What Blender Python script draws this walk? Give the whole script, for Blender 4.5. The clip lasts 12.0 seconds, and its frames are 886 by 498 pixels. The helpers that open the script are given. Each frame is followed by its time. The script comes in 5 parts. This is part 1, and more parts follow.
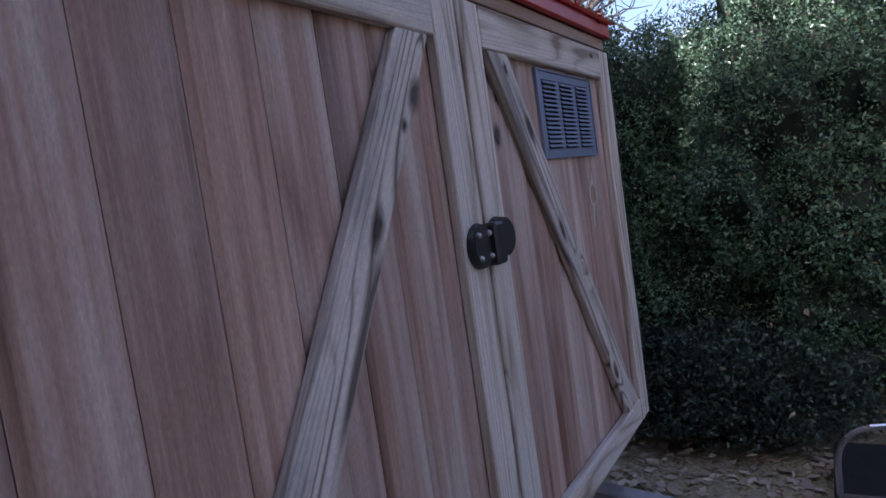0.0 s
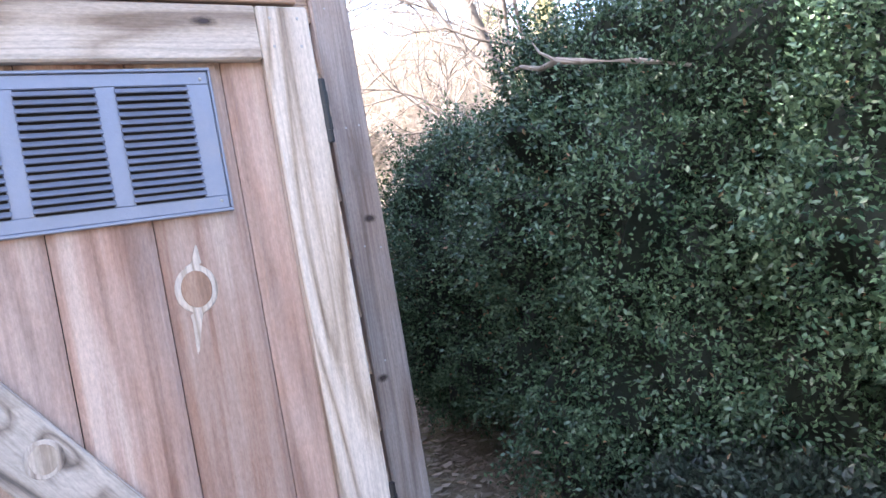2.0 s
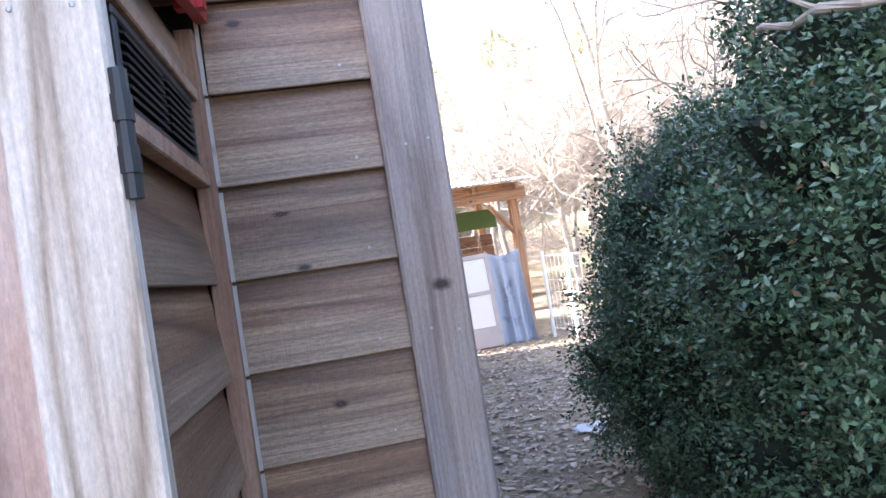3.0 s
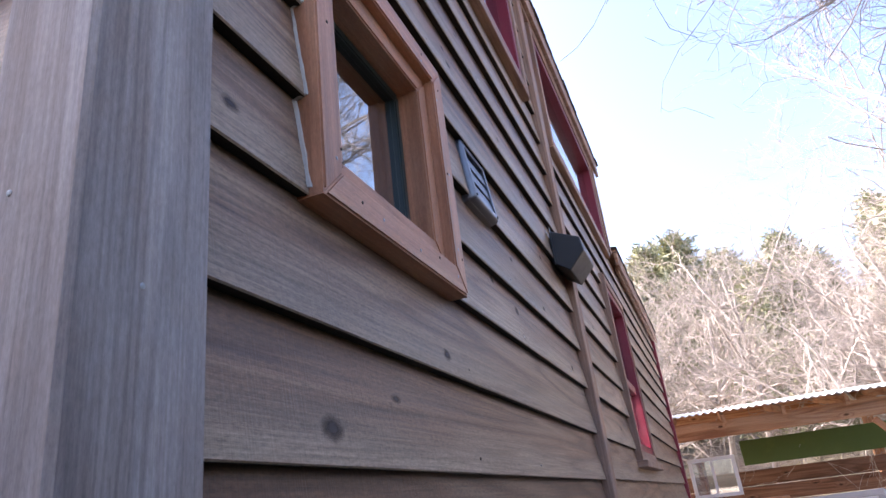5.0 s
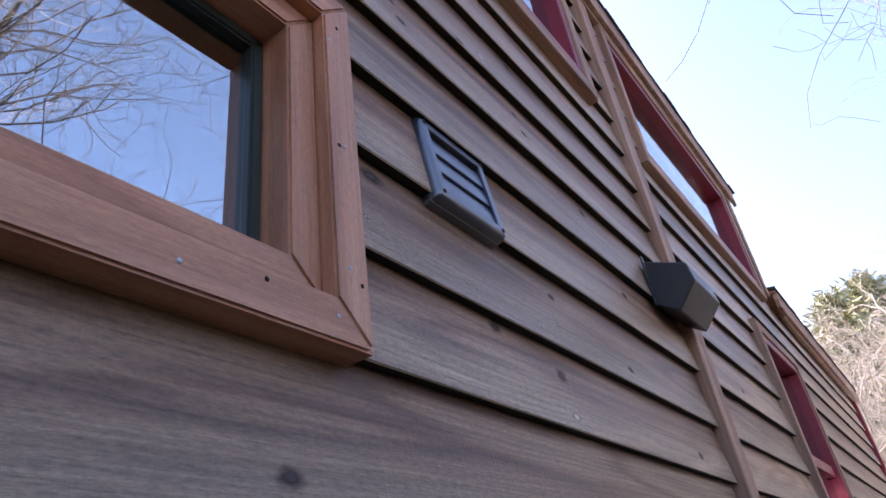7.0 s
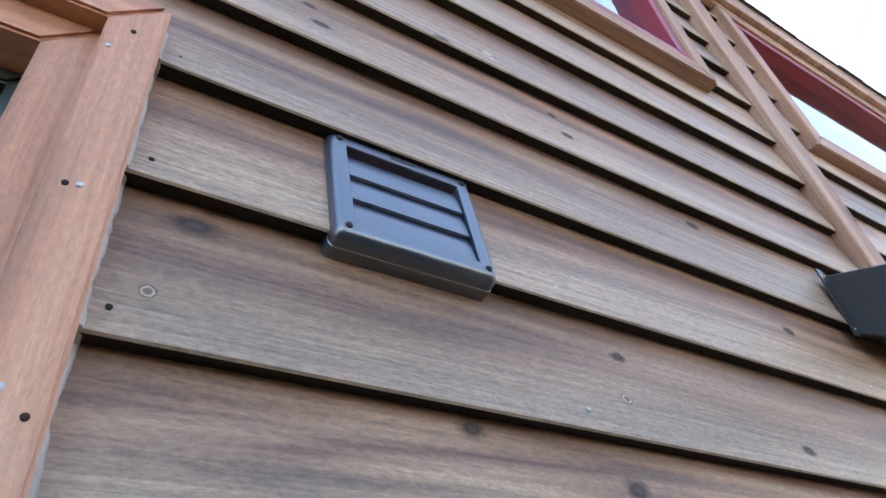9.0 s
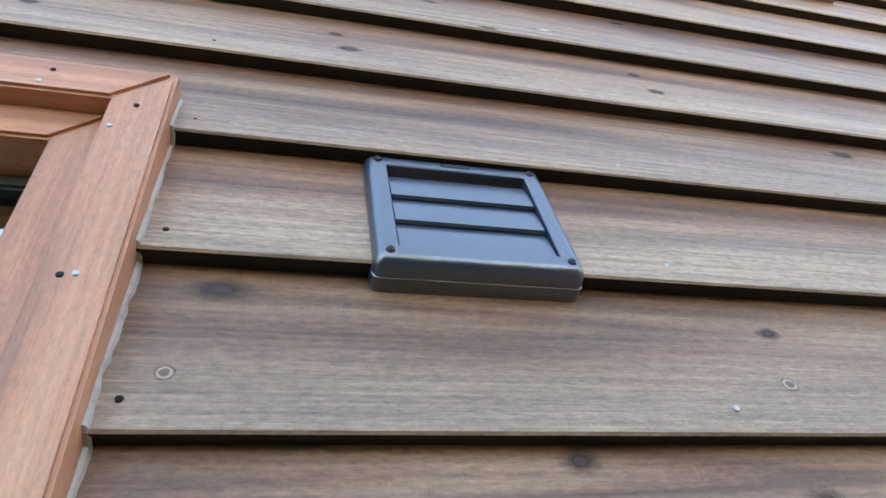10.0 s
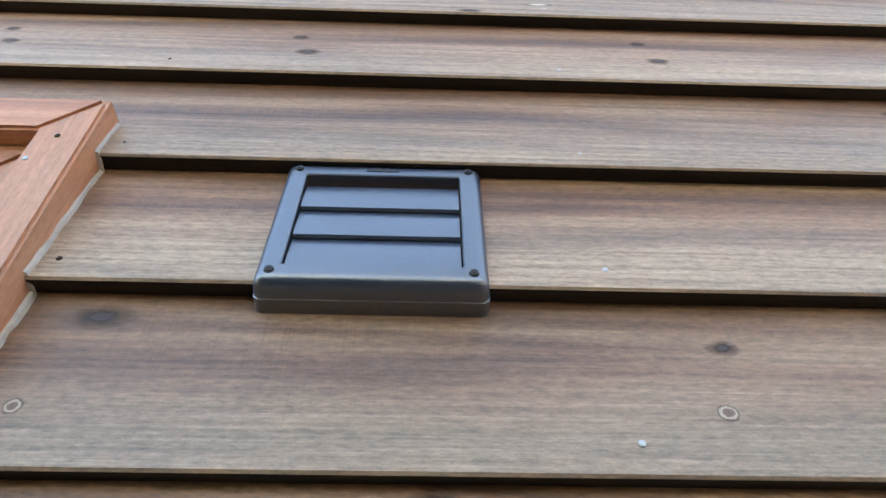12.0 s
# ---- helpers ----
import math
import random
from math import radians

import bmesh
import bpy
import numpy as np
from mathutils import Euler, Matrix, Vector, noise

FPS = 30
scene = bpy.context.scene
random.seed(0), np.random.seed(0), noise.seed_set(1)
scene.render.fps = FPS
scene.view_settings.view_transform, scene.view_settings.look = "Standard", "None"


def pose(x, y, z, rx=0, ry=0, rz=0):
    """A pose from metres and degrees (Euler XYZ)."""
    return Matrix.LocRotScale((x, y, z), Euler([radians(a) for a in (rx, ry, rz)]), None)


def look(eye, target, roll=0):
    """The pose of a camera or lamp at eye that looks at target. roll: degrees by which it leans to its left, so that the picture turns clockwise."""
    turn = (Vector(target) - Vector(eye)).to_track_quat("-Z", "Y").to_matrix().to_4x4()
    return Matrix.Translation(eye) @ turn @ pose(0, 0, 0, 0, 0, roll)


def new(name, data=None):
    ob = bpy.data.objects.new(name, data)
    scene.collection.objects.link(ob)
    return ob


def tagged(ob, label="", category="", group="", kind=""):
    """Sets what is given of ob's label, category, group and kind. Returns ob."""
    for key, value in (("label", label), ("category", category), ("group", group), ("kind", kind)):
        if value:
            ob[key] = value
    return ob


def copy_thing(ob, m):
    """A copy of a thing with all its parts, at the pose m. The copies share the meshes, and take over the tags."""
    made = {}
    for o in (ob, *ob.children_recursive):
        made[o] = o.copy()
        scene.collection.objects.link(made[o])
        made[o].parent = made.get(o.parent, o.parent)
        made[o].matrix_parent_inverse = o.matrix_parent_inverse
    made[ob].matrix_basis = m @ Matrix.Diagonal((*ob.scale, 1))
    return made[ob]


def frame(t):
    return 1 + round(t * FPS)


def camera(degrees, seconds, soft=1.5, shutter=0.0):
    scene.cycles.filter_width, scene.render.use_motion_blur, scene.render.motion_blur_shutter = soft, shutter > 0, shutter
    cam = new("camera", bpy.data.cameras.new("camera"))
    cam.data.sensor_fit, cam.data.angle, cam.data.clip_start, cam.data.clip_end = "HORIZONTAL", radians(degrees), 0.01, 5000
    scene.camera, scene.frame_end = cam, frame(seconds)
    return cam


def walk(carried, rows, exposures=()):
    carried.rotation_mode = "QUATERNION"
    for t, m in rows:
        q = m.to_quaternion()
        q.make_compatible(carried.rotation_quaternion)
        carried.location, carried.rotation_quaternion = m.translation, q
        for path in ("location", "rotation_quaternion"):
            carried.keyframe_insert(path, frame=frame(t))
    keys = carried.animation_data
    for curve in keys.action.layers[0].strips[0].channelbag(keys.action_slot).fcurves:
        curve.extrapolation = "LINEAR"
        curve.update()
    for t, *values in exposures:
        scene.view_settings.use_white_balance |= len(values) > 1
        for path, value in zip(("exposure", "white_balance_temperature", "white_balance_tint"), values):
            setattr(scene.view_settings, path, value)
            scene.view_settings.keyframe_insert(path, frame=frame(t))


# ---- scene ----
cam = camera(67.2, 12.0)
PATH = [
    (0, (-2.464, -1.119, 1.304), (-0.75, -0.101, 1.136), -8.2),
    (0.5, (-2.062, -1.291, 1.31), (-0.327, -0.302, 1.196), -7.4),
    (1, (-1.631, -1.502, 1.294), (0.015, -0.367, 1.231), -8.8),
    (1.5, (-1.197, -1.632, 1.26), (0.176, -0.18, 1.189), -8.8),
    (2, (-0.801, -1.567, 1.273), (0.262, 0.125, 1.198), -9.6),
    (2.5, (-0.371, -1.355, 1.285), (0.168, 0.571, 1.275), -9.0),
    (3, (-0.188, -1.099, 1.347), (0.121, 0.877, 1.396), -8.9),
    (3.5, (0.044, -0.853, 1.41), (0.045, 1.135, 1.63), -9.2),
    (3.7, (0.151, -0.765, 1.42), (0.022, 1.209, 1.714), -9.3),
    (5.3, (0.417, -0.254, 1.622), (-0.223, 1.46, 2.43), -6.9),
    (5.5, (0.452, -0.227, 1.616), (-0.192, 1.475, 2.446), -7.1),
    (6, (0.462, -0.039, 1.631), (-0.223, 1.63, 2.492), -7.4),
    (6.5, (0.416, 0.138, 1.667), (-0.314, 1.763, 2.576), -8.8),
    (7, (0.409, 0.35, 1.726), (-0.521, 1.791, 2.755), -8.5),
    (7.5, (0.419, 0.469, 1.783), (-0.635, 1.726, 2.926), -7.9),
    (7.7, (0.407, 0.504, 1.791), (-0.668, 1.708, 2.971), -8.1),
    (9.3, (0.399, 0.846, 1.876), (-0.874, 1.636, 3.2), -8.5),
    (9.5, (0.384, 0.866, 1.885), (-0.927, 1.561, 3.226), -8.8),
    (10, (0.365, 0.907, 1.903), (-0.971, 1.379, 3.315), -9.9),
    (10.5, (0.39, 1.0, 1.927), (-0.965, 1.236, 3.379), -7.3),
    (11, (0.401, 1.065, 1.937), (-1.003, 1.085, 3.361), -3.9),
    (11.5, (0.398, 1.08, 1.941), (-1.046, 0.957, 3.32), 0.6),
    (12, (0.378, 1.105, 1.938), (-1.052, 1.152, 3.336), -0.1),
]
EXPOSURES = [(0, 1.0, 5650, 24), (0.5, 1.98, 5800, 30), (1.0, 2.52, 5850, 24), (1.5, 2.9, 6050, 20), (2.0, 3.08, 6200, 18), (2.5, 3.15, 6050, 16), (3.5, 2.98, 5850, 16), (5.3, 2.1, 6000, 24), (7.7, 2.07, 5950, 22), (9.3, 3.31, 6300, 5), (12, 3.4, 6800, 3)]
walk(cam, [(t, look(eye, target, roll)) for t, eye, target, roll in PATH], EXPOSURES)

# ---- light: low winter sun across the house, blue sky ----
SUN_ELEVATION, SUN_AZIMUTH = 30.0, -82.0          # azimuth from +y towards +x
world = bpy.data.worlds.new("sky")
scene.world = world
world.use_nodes = True
wn = world.node_tree
sky = wn.nodes.new("ShaderNodeTexSky")
sky.sky_type, sky.sun_disc = "NISHITA", False
sky.sun_elevation, sky.sun_rotation = radians(SUN_ELEVATION), radians(SUN_AZIMUTH)
sky.dust_density, sky.air_density, sky.ozone_density = 4.2, 1.0, 1.0
wn.nodes["Background"].inputs["Strength"].default_value = 0.15
wn.links.new(sky.outputs["Color"], wn.nodes["Background"].inputs["Color"])
sun_data = bpy.data.lights.new("sun", "SUN")
sun_data.energy, sun_data.angle, sun_data.color = 4.5, radians(0.5), (1.0, 0.94, 0.86)
sun = new("sun", sun_data)
se, sa = radians(SUN_ELEVATION), radians(SUN_AZIMUTH)
sun.matrix_world = look((0, 0, 30), Vector((0, 0, 30)) - Vector((math.cos(se) * math.sin(sa), math.cos(se) * math.cos(sa), math.sin(se))))


# ---- materials ----
class Mat:
    """Short hand for building a node material."""

    def __init__(self, name):
        self.m = bpy.data.materials.new(name)
        self.m.use_nodes = True
        self.t = self.m.node_tree
        self.b = self.t.nodes["Principled BSDF"]

    def add(self, kind, **values):
        n = self.t.nodes.new(kind)
        for k, v in values.items():
            n.inputs[k.replace("_", " ")].default_value = v
        return n

    def link(self, a, b):
        self.t.links.new(a, b)

    def coords(self, scale, spread=40.0, by_island=False):
        co = self.t.nodes.new("ShaderNodeTexCoord").outputs["Object"]
        if by_island:
            rnd = self.t.nodes.new("ShaderNodeNewGeometry").outputs["Random Per Island"]
        else:
            rnd = self.t.nodes.new("ShaderNodeObjectInfo").outputs["Random"]
        mul = self.t.nodes.new("ShaderNodeVectorMath")
        mul.operation = "MULTIPLY_ADD"
        self.link(rnd, mul.inputs[0])
        mul.inputs[1].default_value = (spread, spread * 0.7, spread * 1.3)
        self.link(co, mul.inputs[2])
        sc = self.t.nodes.new("ShaderNodeVectorMath")
        sc.operation = "MULTIPLY"
        self.link(mul.outputs[0], sc.inputs[0])
        sc.inputs[1].default_value = scale
        return sc.outputs[0], rnd

    def noise(self, vec, scale, detail=4.0, rough=0.55, warp=0.0):
        n = self.add("ShaderNodeTexNoise", Scale=scale, Detail=detail, Roughness=rough, Distortion=warp)
        self.link(vec, n.inputs["Vector"])
        return n.outputs["Fac"]

    def ramp(self, fac, *stops):
        r = self.t.nodes.new("ShaderNodeValToRGB")
        e = r.color_ramp.elements
        while len(e) < len(stops):
            e.new(0.5)
        for el, (p, c) in zip(e, stops):
            el.position = p
            el.color = (*c, 1) if len(c) == 3 else c
        self.link(fac, r.inputs["Fac"])
        return r.outputs["Color"]

    def mix(self, fac, a, b, how="MIX"):
        n = self.t.nodes.new("ShaderNodeMix")
        n.data_type, n.blend_type = "RGBA", how
        for socket, v in ((n.inputs[0], fac), (n.inputs[6], a), (n.inputs[7], b)):
            if isinstance(v, (int, float)):
                socket.default_value = v
            elif isinstance(v, tuple):
                socket.default_value = (*v, 1)
            else:
                self.link(v, socket)
        return n.outputs[2]

    def math(self, op, a, b=0.0, clamp=False):
        n = self.t.nodes.new("ShaderNodeMath")
        n.operation, n.use_clamp = op, clamp
        for socket, v in zip(n.inputs, (a, b)):
            if isinstance(v, (int, float)):
                socket.default_value = v
            else:
                self.link(v, socket)
        return n.outputs[0]

    def done(self, color=None, rough=0.6, metal=0.0, bump=None, depth=0.002, spec=None):
        if color is not None:
            if isinstance(color, tuple):
                self.b.inputs["Base Color"].default_value = (*color, 1)
            else:
                self.link(color, self.b.inputs["Base Color"])
        if isinstance(rough, (int, float)):
            self.b.inputs["Roughness"].default_value = rough
        else:
            self.link(rough, self.b.inputs["Roughness"])
        self.b.inputs["Metallic"].default_value = metal
        if spec is not None:
            self.b.inputs["Specular IOR Level"].default_value = spec
        if bump is not None:
            bn = self.add("ShaderNodeBump", Strength=1.0, Distance=depth)
            self.link(bump, bn.inputs["Height"])
            self.link(bn.outputs["Normal"], self.b.inputs["Normal"])
        return self.m


def wood(name, dark, mid, light, grey=(0.3, 0.28, 0.26), weather=0.4, knots=0.5, rough=0.75, tone=0.3, stripe=1.0, fade=0.0, saw=0.0, finish=None, streak=0.7, lines=0.25):
    """Sawn wood with its grain along local x: growth rings, knots, grey weathering."""
    k = Mat(name)
    vec, rnd = k.coords((1, 1, 1))
    sep = k.t.nodes.new("ShaderNodeSeparateXYZ")
    k.link(vec, sep.inputs[0])

    def stretched(sx, sy, sz):
        n = k.t.nodes.new("ShaderNodeVectorMath")
        n.operation = "MULTIPLY"
        k.link(vec, n.inputs[0])
        n.inputs[1].default_value = (sx, sy, sz)
        return n.outputs[0]

    # knots: rare cells, longer along the grain
    vor = k.add("ShaderNodeTexVoronoi", Scale=1.0, Randomness=1.0)
    vor.voronoi_dimensions = "2D"
    flat = k.t.nodes.new("ShaderNodeCombineXYZ")
    k.link(k.math("MULTIPLY", sep.outputs[0], 2.6), flat.inputs[0])
    k.link(k.math("MULTIPLY", sep.outputs[2], 6.0), flat.inputs[1])
    k.link(flat.outputs[0], vor.inputs["Vector"])
    kd = vor.outputs["Distance"]
    few = k.t.nodes.new("ShaderNodeSeparateColor")
    k.link(vor.outputs["Color"], few.inputs[0])
    chosen = k.math("LESS_THAN", few.outputs[0], knots)
    near = k.math("MULTIPLY", k.math("SUBTRACT", 1.0, k.math("MULTIPLY", kd, 4.6), clamp=True), chosen)
    core = k.math("MULTIPLY", k.math("GREATER_THAN", k.math("SUBTRACT", 0.085, kd), 0.0), chosen)
    soft_core = k.math("MULTIPLY", k.math("MULTIPLY", k.math("SUBTRACT", 0.085, kd, clamp=True), 26.0, clamp=True), chosen)
    # growth rings bent round the knots
    broad = k.noise(stretched(0.5, 6.0, 6.0), 1.0, 2.0, 0.5, 0.3)
    warped = k.math("ADD", k.math("MULTIPLY", broad, 9.0 * stripe), k.math("MULTIPLY", near, 1.6))
    rings = k.math("ABSOLUTE", k.math("SINE", k.math("MULTIPLY", warped, 3.1)))
    fine = k.noise(stretched(5.0, 230.0, 230.0), 1.0, 3.0, 0.7)
    mid_n = k.noise(stretched(1.3, 55.0, 55.0), 1.0, 5.0, 0.65)
    band = k.noise(stretched(0.35, 11.0, 11.0), 1.0, 2.0, 0.5)
    blot = k.noise(stretched(1.6, 5.0, 5.0), 1.0, 5.0, 0.65)
    speck = k.noise(stretched(95.0, 300.0, 300.0), 1.0, 3.0, 0.75)
    grain = k.math("ADD", k.math("MULTIPLY", rings, 0.14 * stripe), k.math("ADD", k.math("MULTIPLY", band, 0.55), k.math("MULTIPLY", mid_n, 0.42)))
    col = k.ramp(grain, (0.43, dark), (0.56, mid), (0.70, light))
    # thin dark late-wood lines, drifting along the board and bent round knots
    drift = k.noise(stretched(0.9, 13.0, 13.0), 1.0, 3.0, 0.5)
    phase = k.math("ADD", k.math("MULTIPLY", k.math("ADD", sep.outputs[2], k.math("MULTIPLY", sep.outputs[1], 0.6)), 620.0), k.math("ADD", k.math("MULTIPLY", drift, 48.0), k.math("MULTIPLY", near, 9.0)))
    wave = k.math("ADD", k.math("MULTIPLY", k.math("SINE", phase), 0.5), 0.5)
    where = k.math("MULTIPLY", k.math("SUBTRACT", band, 0.38, clamp=True), 4.0, clamp=True)
    late = k.math("MULTIPLY", k.math("MULTIPLY", k.math("POWER", wave, 3.0), where), lines)
    fibre = k.math("ADD", k.math("MULTIPLY", fine, streak), k.math("ADD", k.math("MULTIPLY", speck, 1.5 if saw else 0.8), (0.25 if saw else 0.60) - streak / 2))
    fibre = k.math("MULTIPLY", fibre, k.math("SUBTRACT", 1.0, late))
    grey_fac = k.math("MULTIPLY", k.ramp(blot, (0.42, (0, 0, 0)), (0.66, (1, 1, 1))), weather)
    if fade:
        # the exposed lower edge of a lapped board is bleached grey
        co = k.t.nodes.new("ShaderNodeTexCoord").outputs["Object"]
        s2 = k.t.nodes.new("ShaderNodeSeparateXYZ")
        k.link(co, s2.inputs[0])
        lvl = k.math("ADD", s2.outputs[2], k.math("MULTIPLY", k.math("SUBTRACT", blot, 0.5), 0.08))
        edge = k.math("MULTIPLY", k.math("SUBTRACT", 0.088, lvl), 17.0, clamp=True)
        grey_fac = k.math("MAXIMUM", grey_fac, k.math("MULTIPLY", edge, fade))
    col = k.mix(grey_fac, col, k.mix(0.5, k.ramp(fine, (0.3, tuple(g * 0.6 for g in grey)), (0.75, tuple(g * 1.25 for g in grey))), grey))
    col = k.mix(k.math("MULTIPLY", soft_core, 0.95), col, tuple(d * 0.45 for d in dark))
    value = k.math("MULTIPLY", fibre, k.math("ADD", k.math("MULTIPLY", rnd, tone), 1.0 - tone / 2))
    hsv = k.t.nodes.new("ShaderNodeHueSaturation")
    k.link(value, hsv.inputs["Value"])
    k.link(col, hsv.inputs["Color"])
    height = k.math("ADD", k.math("MULTIPLY", fine, 0.6), k.math("ADD", k.math("MULTIPLY", rings, 0.35), k.math("MULTIPLY", core, 1.0)))
    if saw:
        marks = k.noise(stretched(330.0, 6.0, 8.0), 1.0, 2.0, 0.6)
        height = k.math("ADD", height, k.math("MULTIPLY", marks, saw))
    rg = k.math("ADD", k.math("MULTIPLY", mid_n, 0.25), rough - 0.12)
    return k.done(hsv.outputs["Color"], rg, 0.0, height, 0.0012, 0.35 if finish is None else finish)


def painted(name, colour, rough=0.45, wear=(0.3, 0.2, 0.14), amount=0.15, metal=0.0, scale=9.0):
    k = Mat(name)
    vec, rnd = k.coords((1, 1, 1), 12.0)
    big = k.noise(vec, scale, 5.0, 0.6)
    fine = k.noise(vec, scale * 14, 3.0, 0.6)
    col = k.mix(k.math("MULTIPLY", k.ramp(big, (0.55, (0, 0, 0)), (0.75, (1, 1, 1))), amount), colour, wear)
    col = k.mix(k.math("MULTIPLY", fine, 0.35), col, tuple(c * 0.6 for c in colour))
    rg = k.math("ADD", k.math("MULTIPLY", big, 0.3), rough - 0.12)
    return k.done(col, rg, metal, fine, 0.0004)


def leafy(name, dark, light, rough=0.42):
    k = Mat(name)
    rnd = k.t.nodes.new("ShaderNodeNewGeometry").outputs["Random Per Island"]
    co = k.t.nodes.new("ShaderNodeTexCoord").outputs["Object"]
    patch = k.noise(co, 2.6, 3.0, 0.6)
    clump = k.noise(co, 9.0, 3.0, 0.6)
    f = k.math("ADD", k.math("MULTIPLY", rnd, 0.4), k.math("ADD", k.math("MULTIPLY", patch, 0.4), k.math("MULTIPLY", clump, 0.5)))
    col = k.ramp(f, (0.38, dark), (0.66, tuple((a + b) / 2 for a, b in zip(dark, light))), (0.95, light))
    col = k.mix(k.math("GREATER_THAN", rnd, 0.993), col, (0.26, 0.17, 0.10))
    return k.done(col, rough, 0.0, None, 0, 0.5)


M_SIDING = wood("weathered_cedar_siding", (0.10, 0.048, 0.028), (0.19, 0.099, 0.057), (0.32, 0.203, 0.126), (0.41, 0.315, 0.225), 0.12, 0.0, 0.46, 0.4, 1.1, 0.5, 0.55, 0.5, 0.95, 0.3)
# near-black brown: shade under the laps put in colour; dark nail heads too
M_BUTTSHADE_NAIL = wood("butt_shade_and_dark_nail", (0.012, 0.008, 0.006), (0.024, 0.015, 0.011), (0.04, 0.026, 0.018), (0.035, 0.028, 0.023), 0.2, 0.0, 0.85, 0.2, 0.8)
M_DOOR = wood("pinkish_cedar_board", (0.19, 0.096, 0.066), (0.37, 0.222, 0.168), (0.53, 0.40, 0.335), (0.52, 0.45, 0.42), 0.42, 0.0, 0.62, 0.35, 0.8, 0, 0, None, 0.14, 0.05)
M_STILE = wood("pale_weathered_pine", (0.22, 0.155, 0.11), (0.46, 0.37, 0.295), (0.60, 0.52, 0.45), (0.47, 0.43, 0.41), 0.4, 0.25, 0.7, 0.14, 1.7, 0, 0, None, 0.4)
M_BRACE = wood("grey_weathered_pine", (0.12, 0.09, 0.075), (0.42, 0.34, 0.285), (0.60, 0.52, 0.46), (0.19, 0.185, 0.17), 0.8, 0.4, 0.75, 0.12, 2.2, 0, 0, None, 0.5)
M_POST = wood("grey_brown_post", (0.17, 0.12, 0.10), (0.31, 0.235, 0.20), (0.43, 0.355, 0.32), (0.40, 0.385, 0.39), 0.5, 0.0, 0.6, 0.1, 0.9, 0, 0, None, 0.6)
M_FRAME = wood("orange_stained_trim", (0.29, 0.115, 0.055), (0.46, 0.20, 0.105), (0.60, 0.32, 0.19), (0.60, 0.41, 0.29), 0.28, 0.0, 0.46, 0.1, 0.7, 0, 0, 0.5, 0.28, 0.08)
M_TRIM = wood("brown_stained_trim", (0.21, 0.11, 0.07), (0.33, 0.19, 0.125), (0.43, 0.28, 0.2), (0.36, 0.3, 0.26), 0.3, 0.2, 0.65, 0.1, 0.8)
M_BEAM = wood("orange_pole_barn_timber", (0.24, 0.10, 0.04), (0.42, 0.20, 0.09), (0.54, 0.30, 0.16), (0.36, 0.27, 0.2), 0.3, 0.3, 0.75, 0.2, 1.0)
# barn timber darkened: the lean-to's inner shade put into the colour
M_BARNWALL = wood("shaded_barn_board", (0.09, 0.04, 0.02), (0.17, 0.08, 0.045), (0.26, 0.14, 0.085), (0.2, 0.15, 0.12), 0.3, 0.3, 0.8, 0.3, 1.0)
M_PLANK = wood("yellow_new_timber", (0.36, 0.26, 0.13), (0.52, 0.41, 0.23), (0.6, 0.5, 0.32), (0.45, 0.42, 0.36), 0.3, 0.3, 0.75, 0.1, 1.0)
M_RED = painted("red_painted_metal", (0.42, 0.022, 0.022), 0.38, (0.22, 0.05, 0.04), 0.3)
M_MAROON = painted("maroon_painted_sash", (0.22, 0.014, 0.03), 0.4, (0.3, 0.12, 0.1), 0.15)
M_BLACK = painted("slate_black_plastic", (0.07, 0.078, 0.105), 0.24, (0.12, 0.12, 0.12), 0.3, 0, 14)
M_VENT = painted("faded_slate_plastic", (0.016, 0.024, 0.05), 0.3, (0.03, 0.03, 0.035), 0.15, 0, 14)
for node in M_VENT.node_tree.nodes:
    if node.type == "BSDF_PRINCIPLED":
        node.inputs["IOR"].default_value = 2.3
M_BLACKMETAL = painted("black_enamelled_metal", (0.022, 0.021, 0.023), 0.4, (0.07, 0.05, 0.04), 0.2, 0, 14)
M_GRILLE = painted("blue_grey_metal", (0.24, 0.27, 0.36), 0.4, (0.34, 0.33, 0.35), 0.35, 0.3, 12)
M_GALV = painted("galvanised_steel", (0.5, 0.53, 0.58), 0.38, (0.36, 0.36, 0.37), 0.5, 0.8, 8)
M_CHROME = painted("worn_chrome_tube", (0.62, 0.66, 0.74), 0.16, (0.5, 0.48, 0.46), 0.2, 1.0, 12)
M_CAULK = painted("grey_caulk", (0.46, 0.41, 0.37), 0.7, (0.18, 0.14, 0.11), 0.6, 0, 30)
# near-black that stands in for the shade in rooms, vent gaps and slots
M_DARK = painted("unlit_interior_shade", (0.022, 0.02, 0.02), 0.8, (0.03, 0.03, 0.03), 0.2)
M_SASH = painted("dark_green_sash", (0.03, 0.04, 0.036), 0.35, (0.07, 0.08, 0.07), 0.2)
M_SHINGLE = painted("dark_mossy_shingle", (0.055, 0.048, 0.044), 0.9, (0.1, 0.09, 0.06), 0.6)
M_ROOFTIN = painted("pale_corrugated_tin", (0.75, 0.75, 0.74), 0.45, (0.5, 0.47, 0.42), 0.3, 0.1)
M_NAIL = painted("zinc_nail", (0.45, 0.45, 0.45), 0.4, (0.25, 0.22, 0.2), 0.3, 0.6)
M_RUBBER = painted("black_rubber", (0.02, 0.02, 0.02), 0.8, (0.06, 0.055, 0.05), 0.4)
M_TARP = painted("white_canvas_tarp", (0.66, 0.66, 0.67), 0.7, (0.5, 0.48, 0.45), 0.4, 0, 4)
